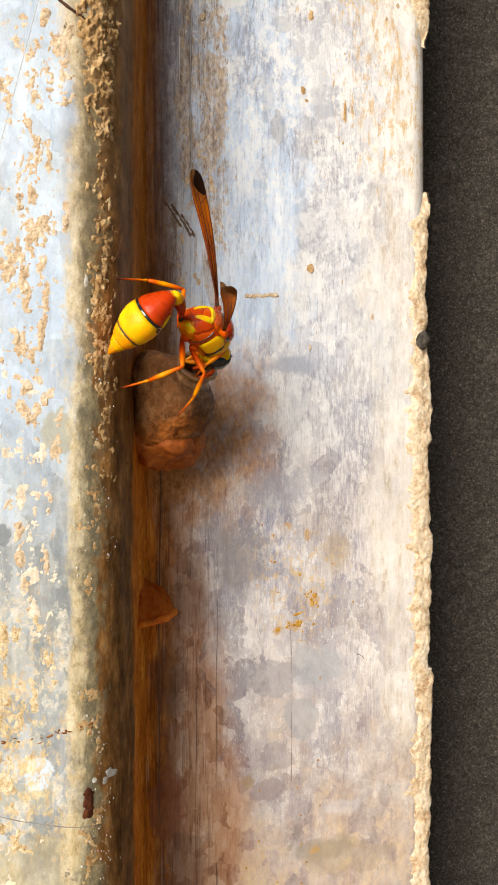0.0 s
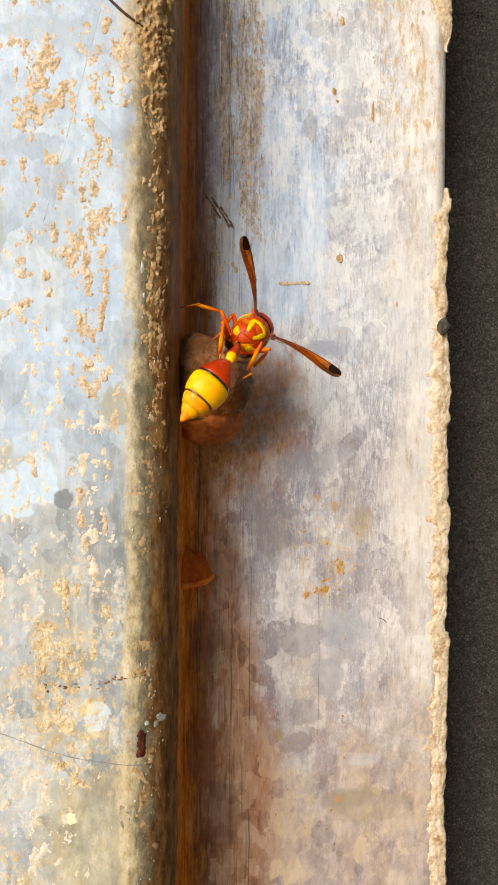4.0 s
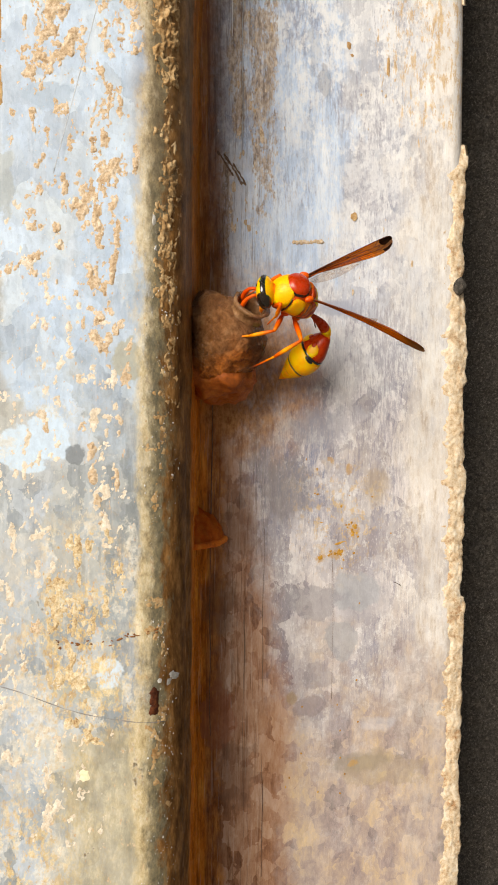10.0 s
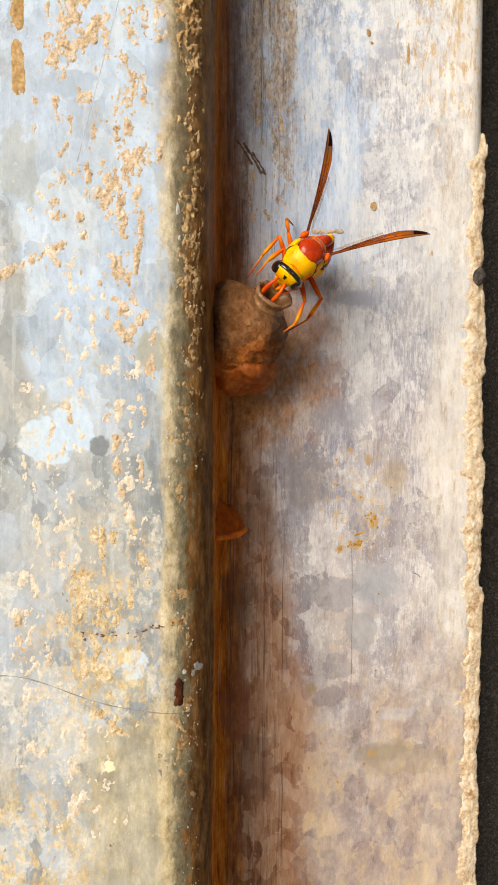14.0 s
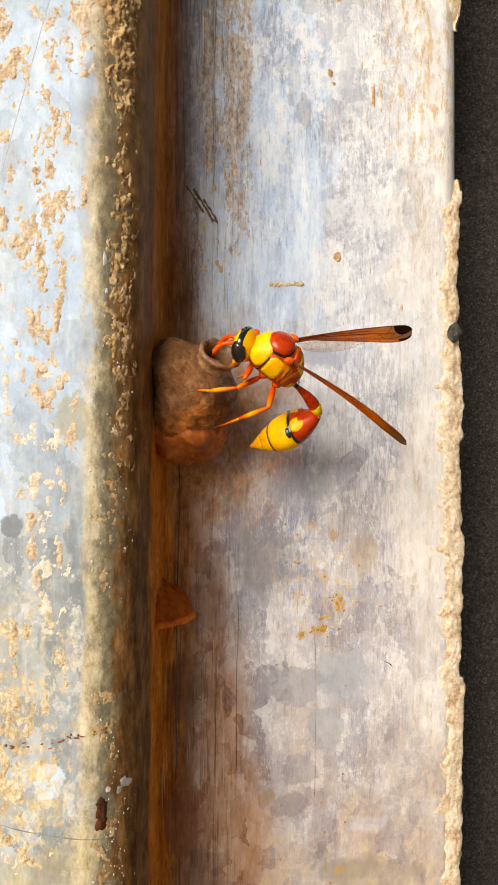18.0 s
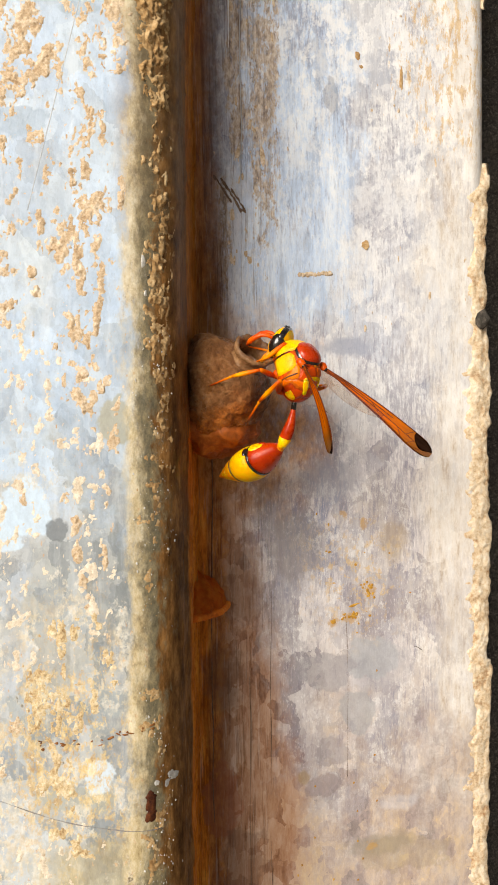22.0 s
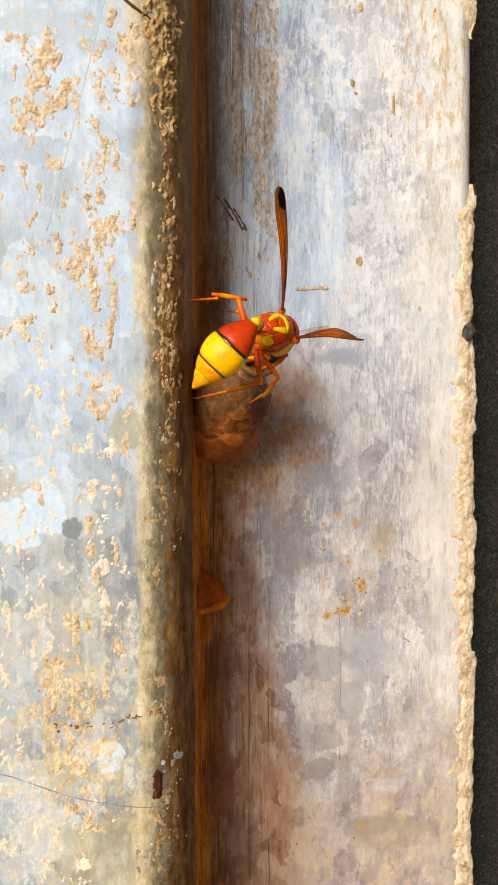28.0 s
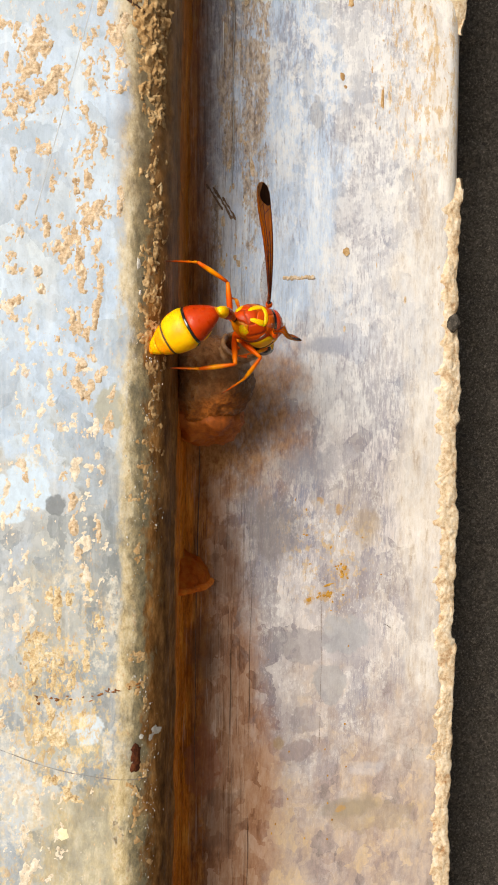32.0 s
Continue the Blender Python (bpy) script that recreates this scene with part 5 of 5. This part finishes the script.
def build_wing(wasp, side):
    d = Vector((-math.cos(radians(33.7)) * math.cos(radians(22.2)), side * math.sin(radians(33.7)) * math.cos(radians(22.2)), math.sin(radians(22.2)))).normalized()
    chord = Vector((-0.55, side * -0.234, -0.80))
    chord = (chord - d * chord.dot(d)).normalized()
    m = Matrix((d, chord, d.cross(chord))).transposed().to_4x4()
    m.translation = Vector((WING_BASE.x, side * WING_BASE.y, WING_BASE.z))
    long = steps(0.0, 0.9, 0.03) + [0.915, 0.93, 0.945, 0.958, 0.97, 0.98, 0.988, 0.994, 0.998]
    bm = sheet([[wing_point(q, c, 0.0, side) for c in (0, 0.14, 0.28, 0.42, 0.55, 0.68, 0.82, 1.0)] for q in long])
    bmesh.ops.solidify(bm, geom=bm.faces[:], thickness=0.00005)
    wing = part("forewing", bm, WING, wasp, "amber folded forewing with a smoky tip")
    wing.matrix_basis = m
    rows = [[wing_point(q, c * (0.08 + 0.34 * math.sin(math.pi * min(1, (q - 0.81) / 0.19)) ** 0.8), 0.00009, side) for c in steps(0, 1, 0.2)] for q in steps(0.815, 0.99, 0.0125)]
    bm = sheet(rows)
    bmesh.ops.solidify(bm, geom=bm.faces[:], thickness=0.00026)
    part("wing_tip", bm, WING_TIP, wing, "smoky dark wing tip")
    rows = [[wing_point(q, 0.66 + 0.3 * c, 0.00009, side) for c in steps(0, 1, 0.25)] for q in steps(0.86, 0.985, 0.02)]
    bm = sheet(rows)
    bmesh.ops.solidify(bm, geom=bm.faces[:], thickness=0.0002)
    part("wing_tip", bm, WING_TIP, wing)
    for c, s0, s1, r in ((0.0, 0.0, 0.96, 0.00009), (0.16, 0.08, 0.62, 0.00007), (0.32, 0.0, 0.76, 0.00007), (0.55, 0.0, 0.84, 0.00009), (0.72, 0.2, 0.9, 0.00005), (0.88, 0.1, 0.76, 0.00005), (1.0, 0.0, 0.93, 0.00006)):
        pts = [wing_point(q, c, 0.00003, side) for q in steps(s0, s1, 0.05)]
        part("vein", tube(pts, [r * (1 - 0.5 * i / len(pts)) for i in range(len(pts))], 6), VEIN, wing, "dark brown vein")
    for q0, c0, q1, c1 in ((0.68, 0.32, 0.74, 0.55), (0.76, 0.30, 0.80, 0.02), (0.80, 0.55, 0.84, 0.30), (0.84, 0.30, 0.90, 0.10), (0.42, 0.16, 0.47, 0.32), (0.76, 0.30, 0.84, 0.32), (0.84, 0.55, 0.91, 0.45), (0.66, 0.72, 0.70, 0.88)):
        part("vein", tube([wing_point(q0 + (q1 - q0) * q, c0 + (c1 - c0) * q, 0.00005, side) for q in steps(0, 1, 0.25)], [0.00004] * 5, 5), VEIN, wing)
    bm = sheet([[Vector((0.0098 * s, 0.0004 + (0.0003 + 0.0013 * math.sin(math.pi * min(1, s * 0.9 + 0.08)) ** 0.7) * c, side * (0.0006 + 0.0012 * s * c))) for c in steps(0, 1, 0.2)] for s in steps(0, 1, 0.08)])
    bmesh.ops.solidify(bm, geom=bm.faces[:], thickness=0.00003)
    hind = part("hindwing", bm, WING_CLEAR, wasp, "clear hindwing")
    hind.matrix_basis = m
    return wing


LEGS = {  # hip, upper, lower and foot lengths, and where the foot stands in five spells of the work
    "foreleg": ((2.3, 1.0, -2.3), (3.4, 3.0, 3.0)),
    "middle_leg": ((0.3, 1.3, -2.9), (4.4, 3.9, 4.2)),
    "hind_leg": ((-1.9, 1.3, -3.0), (5.2, 5.0, 5.0)),
}
FEET = {
    ("foreleg", 1): ((-8.2, 118, 1311.7), (-11.6, 115, 1310.2), (-4.9, 115, 1307.4), (-5.4, 115, 1310.6), (-13.1, 114, 1311.8)),
    ("foreleg", -1): ((-7.4, 112, 1309), (-9, 119, 1309.7), (-7.8, 115, 1312), (-9.8, 115.5, 1313.5), (-9, 119, 1309.7)),
    ("middle_leg", 1): ((-9.8, 127.5, 1319.8), (-17.2, 112, 1312.6), (-11.8, 114, 1305.7), (-7.1, 117, 1303.9), (-16.7, 112, 1306)),
    ("middle_leg", -1): ((-9.8, 112.2, 1303.6), (-8.2, 121, 1309), (-0.3, 130.5, 1310.3), (-11.3, 117, 1313.2), (-8.2, 121, 1309)),
    ("hind_leg", 1): ((-17.5, 106, 1321.2), (-8, 113, 1303.1), (-8, 116, 1300.7), (-4.2, 128, 1306.4), (-9.7, 113, 1301)),
    ("hind_leg", -1): ((-17.6, 108, 1307), (-7, 118, 1304.6), (4.1, 131, 1307.2), (-3.9, 130.5, 1324.6), (-7, 118, 1304.6)),
}
SPELLS = ((0, 0), (2.5, 0), (4.5, 1), (5.5, 4), (6.3, 4), (7.2, 2), (9.8, 2), (11, 3), (16, 3), (17.3, 2), (21.5, 2), (22.8, 4), (24.2, 4), (25.2, 1), (26.5, 1), (28.5, 0), (32, 0))


def rod_part(name, long, radii, material, parent, label=""):
    pts = [(long * MM * i / (len(radii) - 1), 0, 0.03 * MM * math.sin(3 * i / len(radii))) for i in range(len(radii))]
    return part(name, tube(pts, [r * MM for r in radii], 10), material, parent, label)


def build_leg(wasp, kind, side):
    hip, (up, low, foot) = LEGS[kind]
    hip = Vector((hip[0], hip[1] * side, hip[2]))
    leg = part(kind, tube([(hip + Vector((0, -0.2 * side, 0.9))) * MM, (hip + Vector((0, 0, 0.3))) * MM, hip * MM, (hip + Vector((0, 0.1 * side, -0.25))) * MM], [0.75 * MM, 0.7 * MM, 0.5 * MM, 0.3 * MM], 10), ORANGE, wasp)
    thick = {"foreleg": 0.42, "middle_leg": 0.40, "hind_leg": 0.44}[kind]
    femur = rod_part("femur", up, [thick * k for k in (0.55, 0.9, 1.0, 0.95, 0.8, 0.6)], THIGH, leg, "orange-red thigh")
    tibia = rod_part("tibia", low, [thick * k for k in (0.5, 0.62, 0.75, 0.8, 0.7, 0.5)], SHANK, leg, "yellow-orange shank")
    radii = []
    for i in range(5):
        radii += [thick * 0.38 * (1 - 0.1 * i), thick * 0.5 * (1 - 0.1 * i), thick * 0.34 * (1 - 0.1 * i)]
    tarsus = rod_part("tarsus", foot, radii + [thick * 0.16], FOOT, leg, "jointed foot with dark claws")
    return femur, tibia, tarsus


def build_wasp():
    wasp = tagged(new("wasp"), "orange and yellow potter wasp with amber wings on its nest", "wasp")
    n, k = 30, 36
    part("chest", loft([[chest(u, 2 * math.pi * j / k) for j in range(k)] for u in steps(0.004, 0.996, 1 / n)]), MOTTLED, wasp, "orange-red chest with dark seams")
    plate(0.70, 0.985, -128, 128, 0.16, YELLOW, wasp, "collar_plate", 20, "bright yellow collar")
    for s in (1, -1):
        plate(0.40, 0.71, s * 54, s * 126, 0.17, YELLOW, wasp, "flank_plate", 12, "yellow flank")
        plate(0.70, 0.725, s * 58, s * 134, 0.17, BLACK, wasp, "suture", 10, "thin dark seam")
        plate(0.325, 0.35, s * 52, s * 136, 0.14, BROWN, wasp, "suture", 10)
        plate(0.14, 0.40, s * 72, s * 120, 0.10, MOTTLED, wasp, "rear_flank_plate", 10)
        plate(0.03, 0.22, s * 22, s * 46, 0.14, YELLOW, wasp, "rear_stripe", 10, "yellow stripe")
        plate(0.03, 0.17, s * 85, s * 125, 0.12, YELLOW, wasp, "rear_stripe", 10)
        part("wing_root", egg((-0.4, s * 2.35, 2.35), (0.75, 0.5, 0.5), (0, 20, s * 20)), ORANGE, wasp)
        part("wing_hinge", egg((-0.9, s * 2.3, 2.55), (0.35, 0.3, 0.3)), BLACK, wasp)
    plate(0.395, 0.885, -55, 55, 0.27, BLACK, wasp, "shield_border", 20, "black border line", 2.4)
    plate(0.415, 0.868, -51, 51, 0.44, RED, wasp, "shield", 20, "glossy dark red back shield", 2.4)
    plate(0.23, 0.39, -40, 40, 0.20, MOTTLED, wasp, "rear_shield", 12)
    plate(0.19, 0.245, -48, 48, 0.2, YELLOW, wasp, "rear_bar", 10, "yellow bar")
    part("neck", tube([Vector((3.4, 0, -0.6)) * MM, Vector((4.2, 0, -1.1)) * MM, HEAD_AT], [1.0 * MM, 0.7 * MM, 0.8 * MM], 12), ORANGE, wasp)
    # head, turned about its own middle
    grow = 1.04
    head = part("head", loft([[head_skin(t, 2 * math.pi * j / 32) for j in range(32)] for t in steps(0.05, math.pi - 0.05, 0.15)]), YELLOW, wasp, "yellow head with black eyes")
    for s in (1, -1):
        part("eye", egg((0.10, s * 1.72, 0.15), (1.0, 0.82, 1.5), (s * 14, 0, 0), 24), BLACK, head, "large glossy black eye")
        base = Vector((1.15, s * 0.55, 0.35))
        pts = [base, base + Vector((0.7, s * 0.2, 0.15)), base + Vector((1.4, s * 0.35, 0.0)), base + Vector((2.1, s * 0.42, -0.5)), base + Vector((2.7, s * 0.40, -1.25)), base + Vector((3.0, s * 0.32, -2.0))]
        part("antenna", tube([p * MM for p in pts], [v * MM for v in (0.2, 0.24, 0.26, 0.34, 0.36, 0.2)], 10), ORANGE, head, "thick orange feeler")
        pts = [Vector((0.8, s * 0.75, -1.55)), Vector((1.4, s * 0.6, -2.3)), Vector((1.8, s * 0.3, -3.1)), Vector((1.95, s * 0.06, -3.7))]
        part("jaw", tube([p * MM for p in pts], [v * MM for v in (0.42, 0.36, 0.26, 0.08)], 10), AMBER, head, "long pointed amber jaw")
    head_plate(78, 116, -68, 68, 0.10, BLACK, head, "crown_band", 16, "black band over the crown")
    head_plate(30, 56, -8, 8, 0.06, BLACK, head, "brow_mark")
    for dy, dz in ((0.0, 1.98), (0.42, 2.12), (-0.42, 2.12)):
        part("simple_eye", egg((0.10 - 1.6 * (dz - 1.98), dy, 2.20 - 0.3 * (dz - 1.98)), (0.2, 0.2, 0.2), k=10), BLACK, head, "tiny glossy simple eye")
    part("face_shield", egg((0.95, 0, -0.95), (0.62, 0.95, 1.0), (0, 20, 0)), YELLOW, head)
    for piece in (head, *head.children):
        for v in piece.data.vertices:
            v.co *= grow
    # thin waist
    rings = []
    for i, (x, r) in enumerate(((0, 0.28), (0.6, 0.30), (1.4, 0.38), (2.6, 0.60), (3.8, 0.80), (4.8, 0.84), (5.3, 0.70))):
        rings.append([Vector((x, r * math.cos(2 * math.pi * j / 18), r * math.sin(2 * math.pi * j / 18) + 0.45 * math.sin(math.pi * x / 6.3))) * MM for j in range(18)])
    stalk = part("waist", loft(rings), RUSSET, wasp, "slender orange-red waist")
    part("waist_base", tube([Vector((-0.3, 0, 0)) * MM, Vector((0.2, 0, 0.05)) * MM, Vector((1.0, 0, 0.22)) * MM], [0.32 * MM, 0.34 * MM, 0.38 * MM], 14), BLACK, stalk, "black base")
    part("waist_ring", tube([Vector((4.75, 0, 0.32)) * MM, Vector((5.0, 0, 0.28)) * MM, Vector((5.7, 0, 0.14)) * MM, Vector((6.35, 0, 0)) * MM], [0.72 * MM, 0.86 * MM, 0.72 * MM, 0.5 * MM], 18), YELLOW, stalk, "yellow ring")
    tail = part("abdomen", loft([tail_ring(s) for s in steps(0.0, 0.995, 0.03)]), AMBER, wasp, "yellow and red banded abdomen")
    for name, s0, s1, off, mat_, lab in (("front_belt", 0.01, 0.335, 0.16, RUSSET, "red front segment"), ("dark_belt", 0.325, 0.36, 0.14, BLACK, "black band"), ("yellow_belt", 0.352, 0.655, 0.20, YELLOW, "bright yellow segment"),
                                         ("dark_line", 0.645, 0.67, 0.12, BROWN, "thin dark line"), ("yellow_belt", 0.663, 0.80, 0.15, GOLD, ""), ("rear_belt", 0.80, 0.90, 0.11, GOLD, ""), ("tip", 0.895, 0.985, 0.08, AMBER, "amber tip")):
        part(name, tail_belt(s0, s1, off), mat_, tail, lab)
    for s in (1, -1):
        tail_plate(0.13, 0.36, s * 105, s * 178, 0.24, YELLOW, tail, "belly_patch")
        tail_plate(0.13, 0.24, s * 140, s * 172, 0.29, RUSSET, tail, "belly_mark")
        tail_plate(0.345, 0.41, s * 100, s * 150, 0.2, BLACK, tail, "belly_mark")
    for s in (1, -1):
        build_wing(wasp, s)
    return wasp, head, stalk, tail, {(kind, s): build_leg(wasp, kind, s) for kind in LEGS for s in (1, -1)}


build_ground()
build_wall()
POST = build_post()
FRAME = build_frame()
build_crust(FRAME)
build_post_marks(POST)
build_frame_marks(FRAME)
build_nest()
build_remnant()
WASP_THING, HEAD, STALK_PART, TAIL_PART, LEG_PARTS = build_wasp()


# ---- what moves ----
MOUTH = NEST_C + NEST_AXIS * 0.0085
WASP_ROWS = [  # seconds, place in mm, turn, pitch of waist and abdomen, their yaw
    (0, -5.57, 109.73, 1315.03, 61.2, 28.4, 60.2, -20, 98, -14, -11),
    (1, -6.08, 110.18, 1316.16, 62.5, 37.1, 54.9, -35, 86, -7, 4),
    (2, -6.21, 111.21, 1314.89, 65.4, 20.9, 63.9, -10, 88, -13, -9),
    (2.5, -5.63, 111.96, 1313.87, 66.7, 13.7, 66.7, -7, 88, -11, -13),
    (4.5, -5.05, 115.55, 1312.12, 52.1, -21.4, 89.4, 19, 47, -10, -12),
    (5, -3.88, 115.53, 1310.26, 57.3, -32.2, 90.2, 19, 46, -6, 2),
    (6, -1.98, 114.26, 1308.80, 49.4, -49.3, 102.3, 31, 95, -2, -5),
    (7, -1.30, 113.32, 1308.04, 3.0, -66.1, 146.0, 36, 93, 0, 1),
    (8, -1.21, 113.62, 1308.67, -19.4, -53.5, 168.5, 43, 102, 2, 1),
    (9, -0.74, 113.25, 1310.11, -46.2, -36.5, -163.6, 35, 97, 5, 5),
    (10, -0.85, 113.31, 1311.66, -58.5, -12.8, -146.7, 21, 98, 7, 7),
    (11, -2.11, 113.38, 1313.47, -64.3, 18.7, -152.0, 8, 107, 1, 10),
    (12, -2.60, 114.46, 1315.60, -60.7, 31.7, -140.3, -2, 102, 5, 10),
    (13, -2.52, 115.13, 1316.41, -61.3, 47.6, -120.4, -13, 105, 9, 0),
    (13.5, -2.69, 115.49, 1316.80, -55.5, 41.7, -118.4, -12, 106, 8, 0),
    (15.5, -0.98, 114.12, 1313.47, -63.5, 9.0, -153.5, 26, 116, 2, -6),
    (16, -0.46, 113.63, 1313.17, -63.6, 5.6, -155.2, 30, 118, 4, -4),
    (17, -0.55, 112.12, 1311.69, -60.7, -7.3, -160.6, 16, 117, 1, 4),
    (18, 0.49, 111.80, 1309.63, -55.3, -29.8, -156.9, 15, 109, 3, 6),
    (18.5, -0.00, 111.19, 1308.46, -50.0, -36.5, -163.4, 21, 112, 3, 7),
    (19, -0.23, 111.09, 1307.79, -49.4, -47.8, -166.2, 21, 106, 1, 5),
    (20, -1.37, 112.84, 1307.36, -24.2, -61.5, 165.8, 38, 107, 2, 8),
    (21, -1.89, 111.15, 1305.12, -19.3, -78.3, 158.0, 41, 94, 3, 9),
    (22, -1.65, 112.59, 1307.88, 8.3, -67.7, 131.7, 41, 90, -0, 2),
    (23, -2.60, 112.02, 1308.49, 36.5, -65.7, 103.0, 40, 85, 0, -3),
    (24, -2.91, 111.03, 1310.04, 52.8, -37.2, 90.4, 32, 85, -6, -10),
    (25, -4.73, 111.18, 1311.57, 53.7, -28.1, 84.2, 23, 35, -5, -1),
    (26, -4.32, 111.65, 1311.42, 63.6, -14.9, 78.8, 15, 36, -8, -18),
    (26.5, -4.36, 110.55, 1312.10, 61.6, -8.4, 83.1, 17, 46, -6, -19),
    (28.5, -4.77, 110.24, 1314.64, 62.9, 20.0, 72.5, -10, 105, -11, -17),
    (29, -4.90, 110.35, 1315.33, 62.0, 27.2, 64.2, -13, 106, -12, -14),
    (30, -5.73, 110.69, 1315.98, 63.2, 33.3, 56.1, -23, 97, -15, -7),
    (31, -5.55, 111.46, 1314.79, 68.0, 22.6, 64.1, -16, 90, -11, -7),
    (32, -4.71, 111.11, 1313.31, 72.1, 15.0, 67.6, -0, 90, -11, -12),
]


def aim(at, along, up):
    x = along.normalized()
    z = (up - x * up.dot(x)).normalized()
    m = Matrix((x, z.cross(x), z)).transposed().to_4x4()
    m.translation = at
    return m


def spell(t, four):
    for (t0, a), (t1, b) in zip(SPELLS, SPELLS[1:]):
        if t0 <= t <= t1:
            k = (t - t0) / (t1 - t0)
            k = k * k * (3 - 2 * k)
            return Vector(four[a]).lerp(Vector(four[b]), k) * MM
    return Vector(four[0]) * MM


def leg_poses(m, t, kind, side):
    hip, (up, low, foot) = LEGS[kind]
    h = Vector((hip[0], hip[1] * side, hip[2] - 0.15)) * MM
    up, low, foot = up * MM, low * MM, foot * MM
    f = m.inverted() @ spell(t, FEET[(kind, side)])
    out = Vector((0, side, 0))
    e = ((h - f).normalized() * 0.75 + out * 0.45 + Vector((0, 0, 0.25))).normalized()
    a = f + e * foot
    reach = a - h
    far = min(reach.length, (up + low) * 0.985)
    far = max(far, abs(up - low) + 0.0004)
    a = h + reach.normalized() * far
    along = reach.normalized()
    pole = out * 0.9 + Vector((0.25 if kind == "foreleg" else -0.1, 0, 0.75))
    pole = (pole - along * pole.dot(along)).normalized()
    c = (up * up + far * far - low * low) / (2 * up * far)
    knee = h + along * up * c + pole * up * math.sqrt(max(0.0, 1 - c * c))
    return aim(h, knee - h, pole), aim(knee, a - knee, pole), aim(a, f - a, pole)


def motions():
    body, heads, stalks, tails = [], [], [], []
    limbs = {key: ([], [], []) for key in LEG_PARTS}
    for t, x, y, z, rx, ry, rz, p1, p2, y1, y2 in WASP_ROWS:
        m = pose(x * MM, y * MM, z * MM, rx, ry, rz)
        body.append((t, m))
        to = (m.inverted() @ MOUTH - HEAD_AT).normalized()
        heads.append((t, aim(HEAD_AT, to * 0.62 + Vector((0.55, 0, -0.1)), Vector((0.35, 0, 1)))))
        p1, p2, y1, y2 = (radians(v) for v in (p1, p2, y1, y2))
        d1 = Vector((-math.cos(p1) * math.cos(y1), math.sin(y1), -math.sin(p1) * math.cos(y1)))
        d2 = Vector((-math.cos(p2) * math.cos(y2), math.sin(y2), -math.sin(p2) * math.cos(y2)))
        stalks.append((t, aim(WAIST, d1, Vector((-math.sin(p1), 0, math.cos(p1))))))
        tails.append((t, aim(WAIST + d1 * STALK, d2, Vector((-math.sin(p2), 0, math.cos(p2))))))
        for key, lists in limbs.items():
            for rows, pm in zip(lists, leg_poses(m, t, *key)):
                rows.append((t, pm))
    walk(WASP_THING, body)
    walk(HEAD, heads)
    walk(STALK_PART, stalks)
    walk(TAIL_PART, tails)
    for key, lists in limbs.items():
        for piece, rows in zip(LEG_PARTS[key], lists):
            walk(piece, rows)


motions()
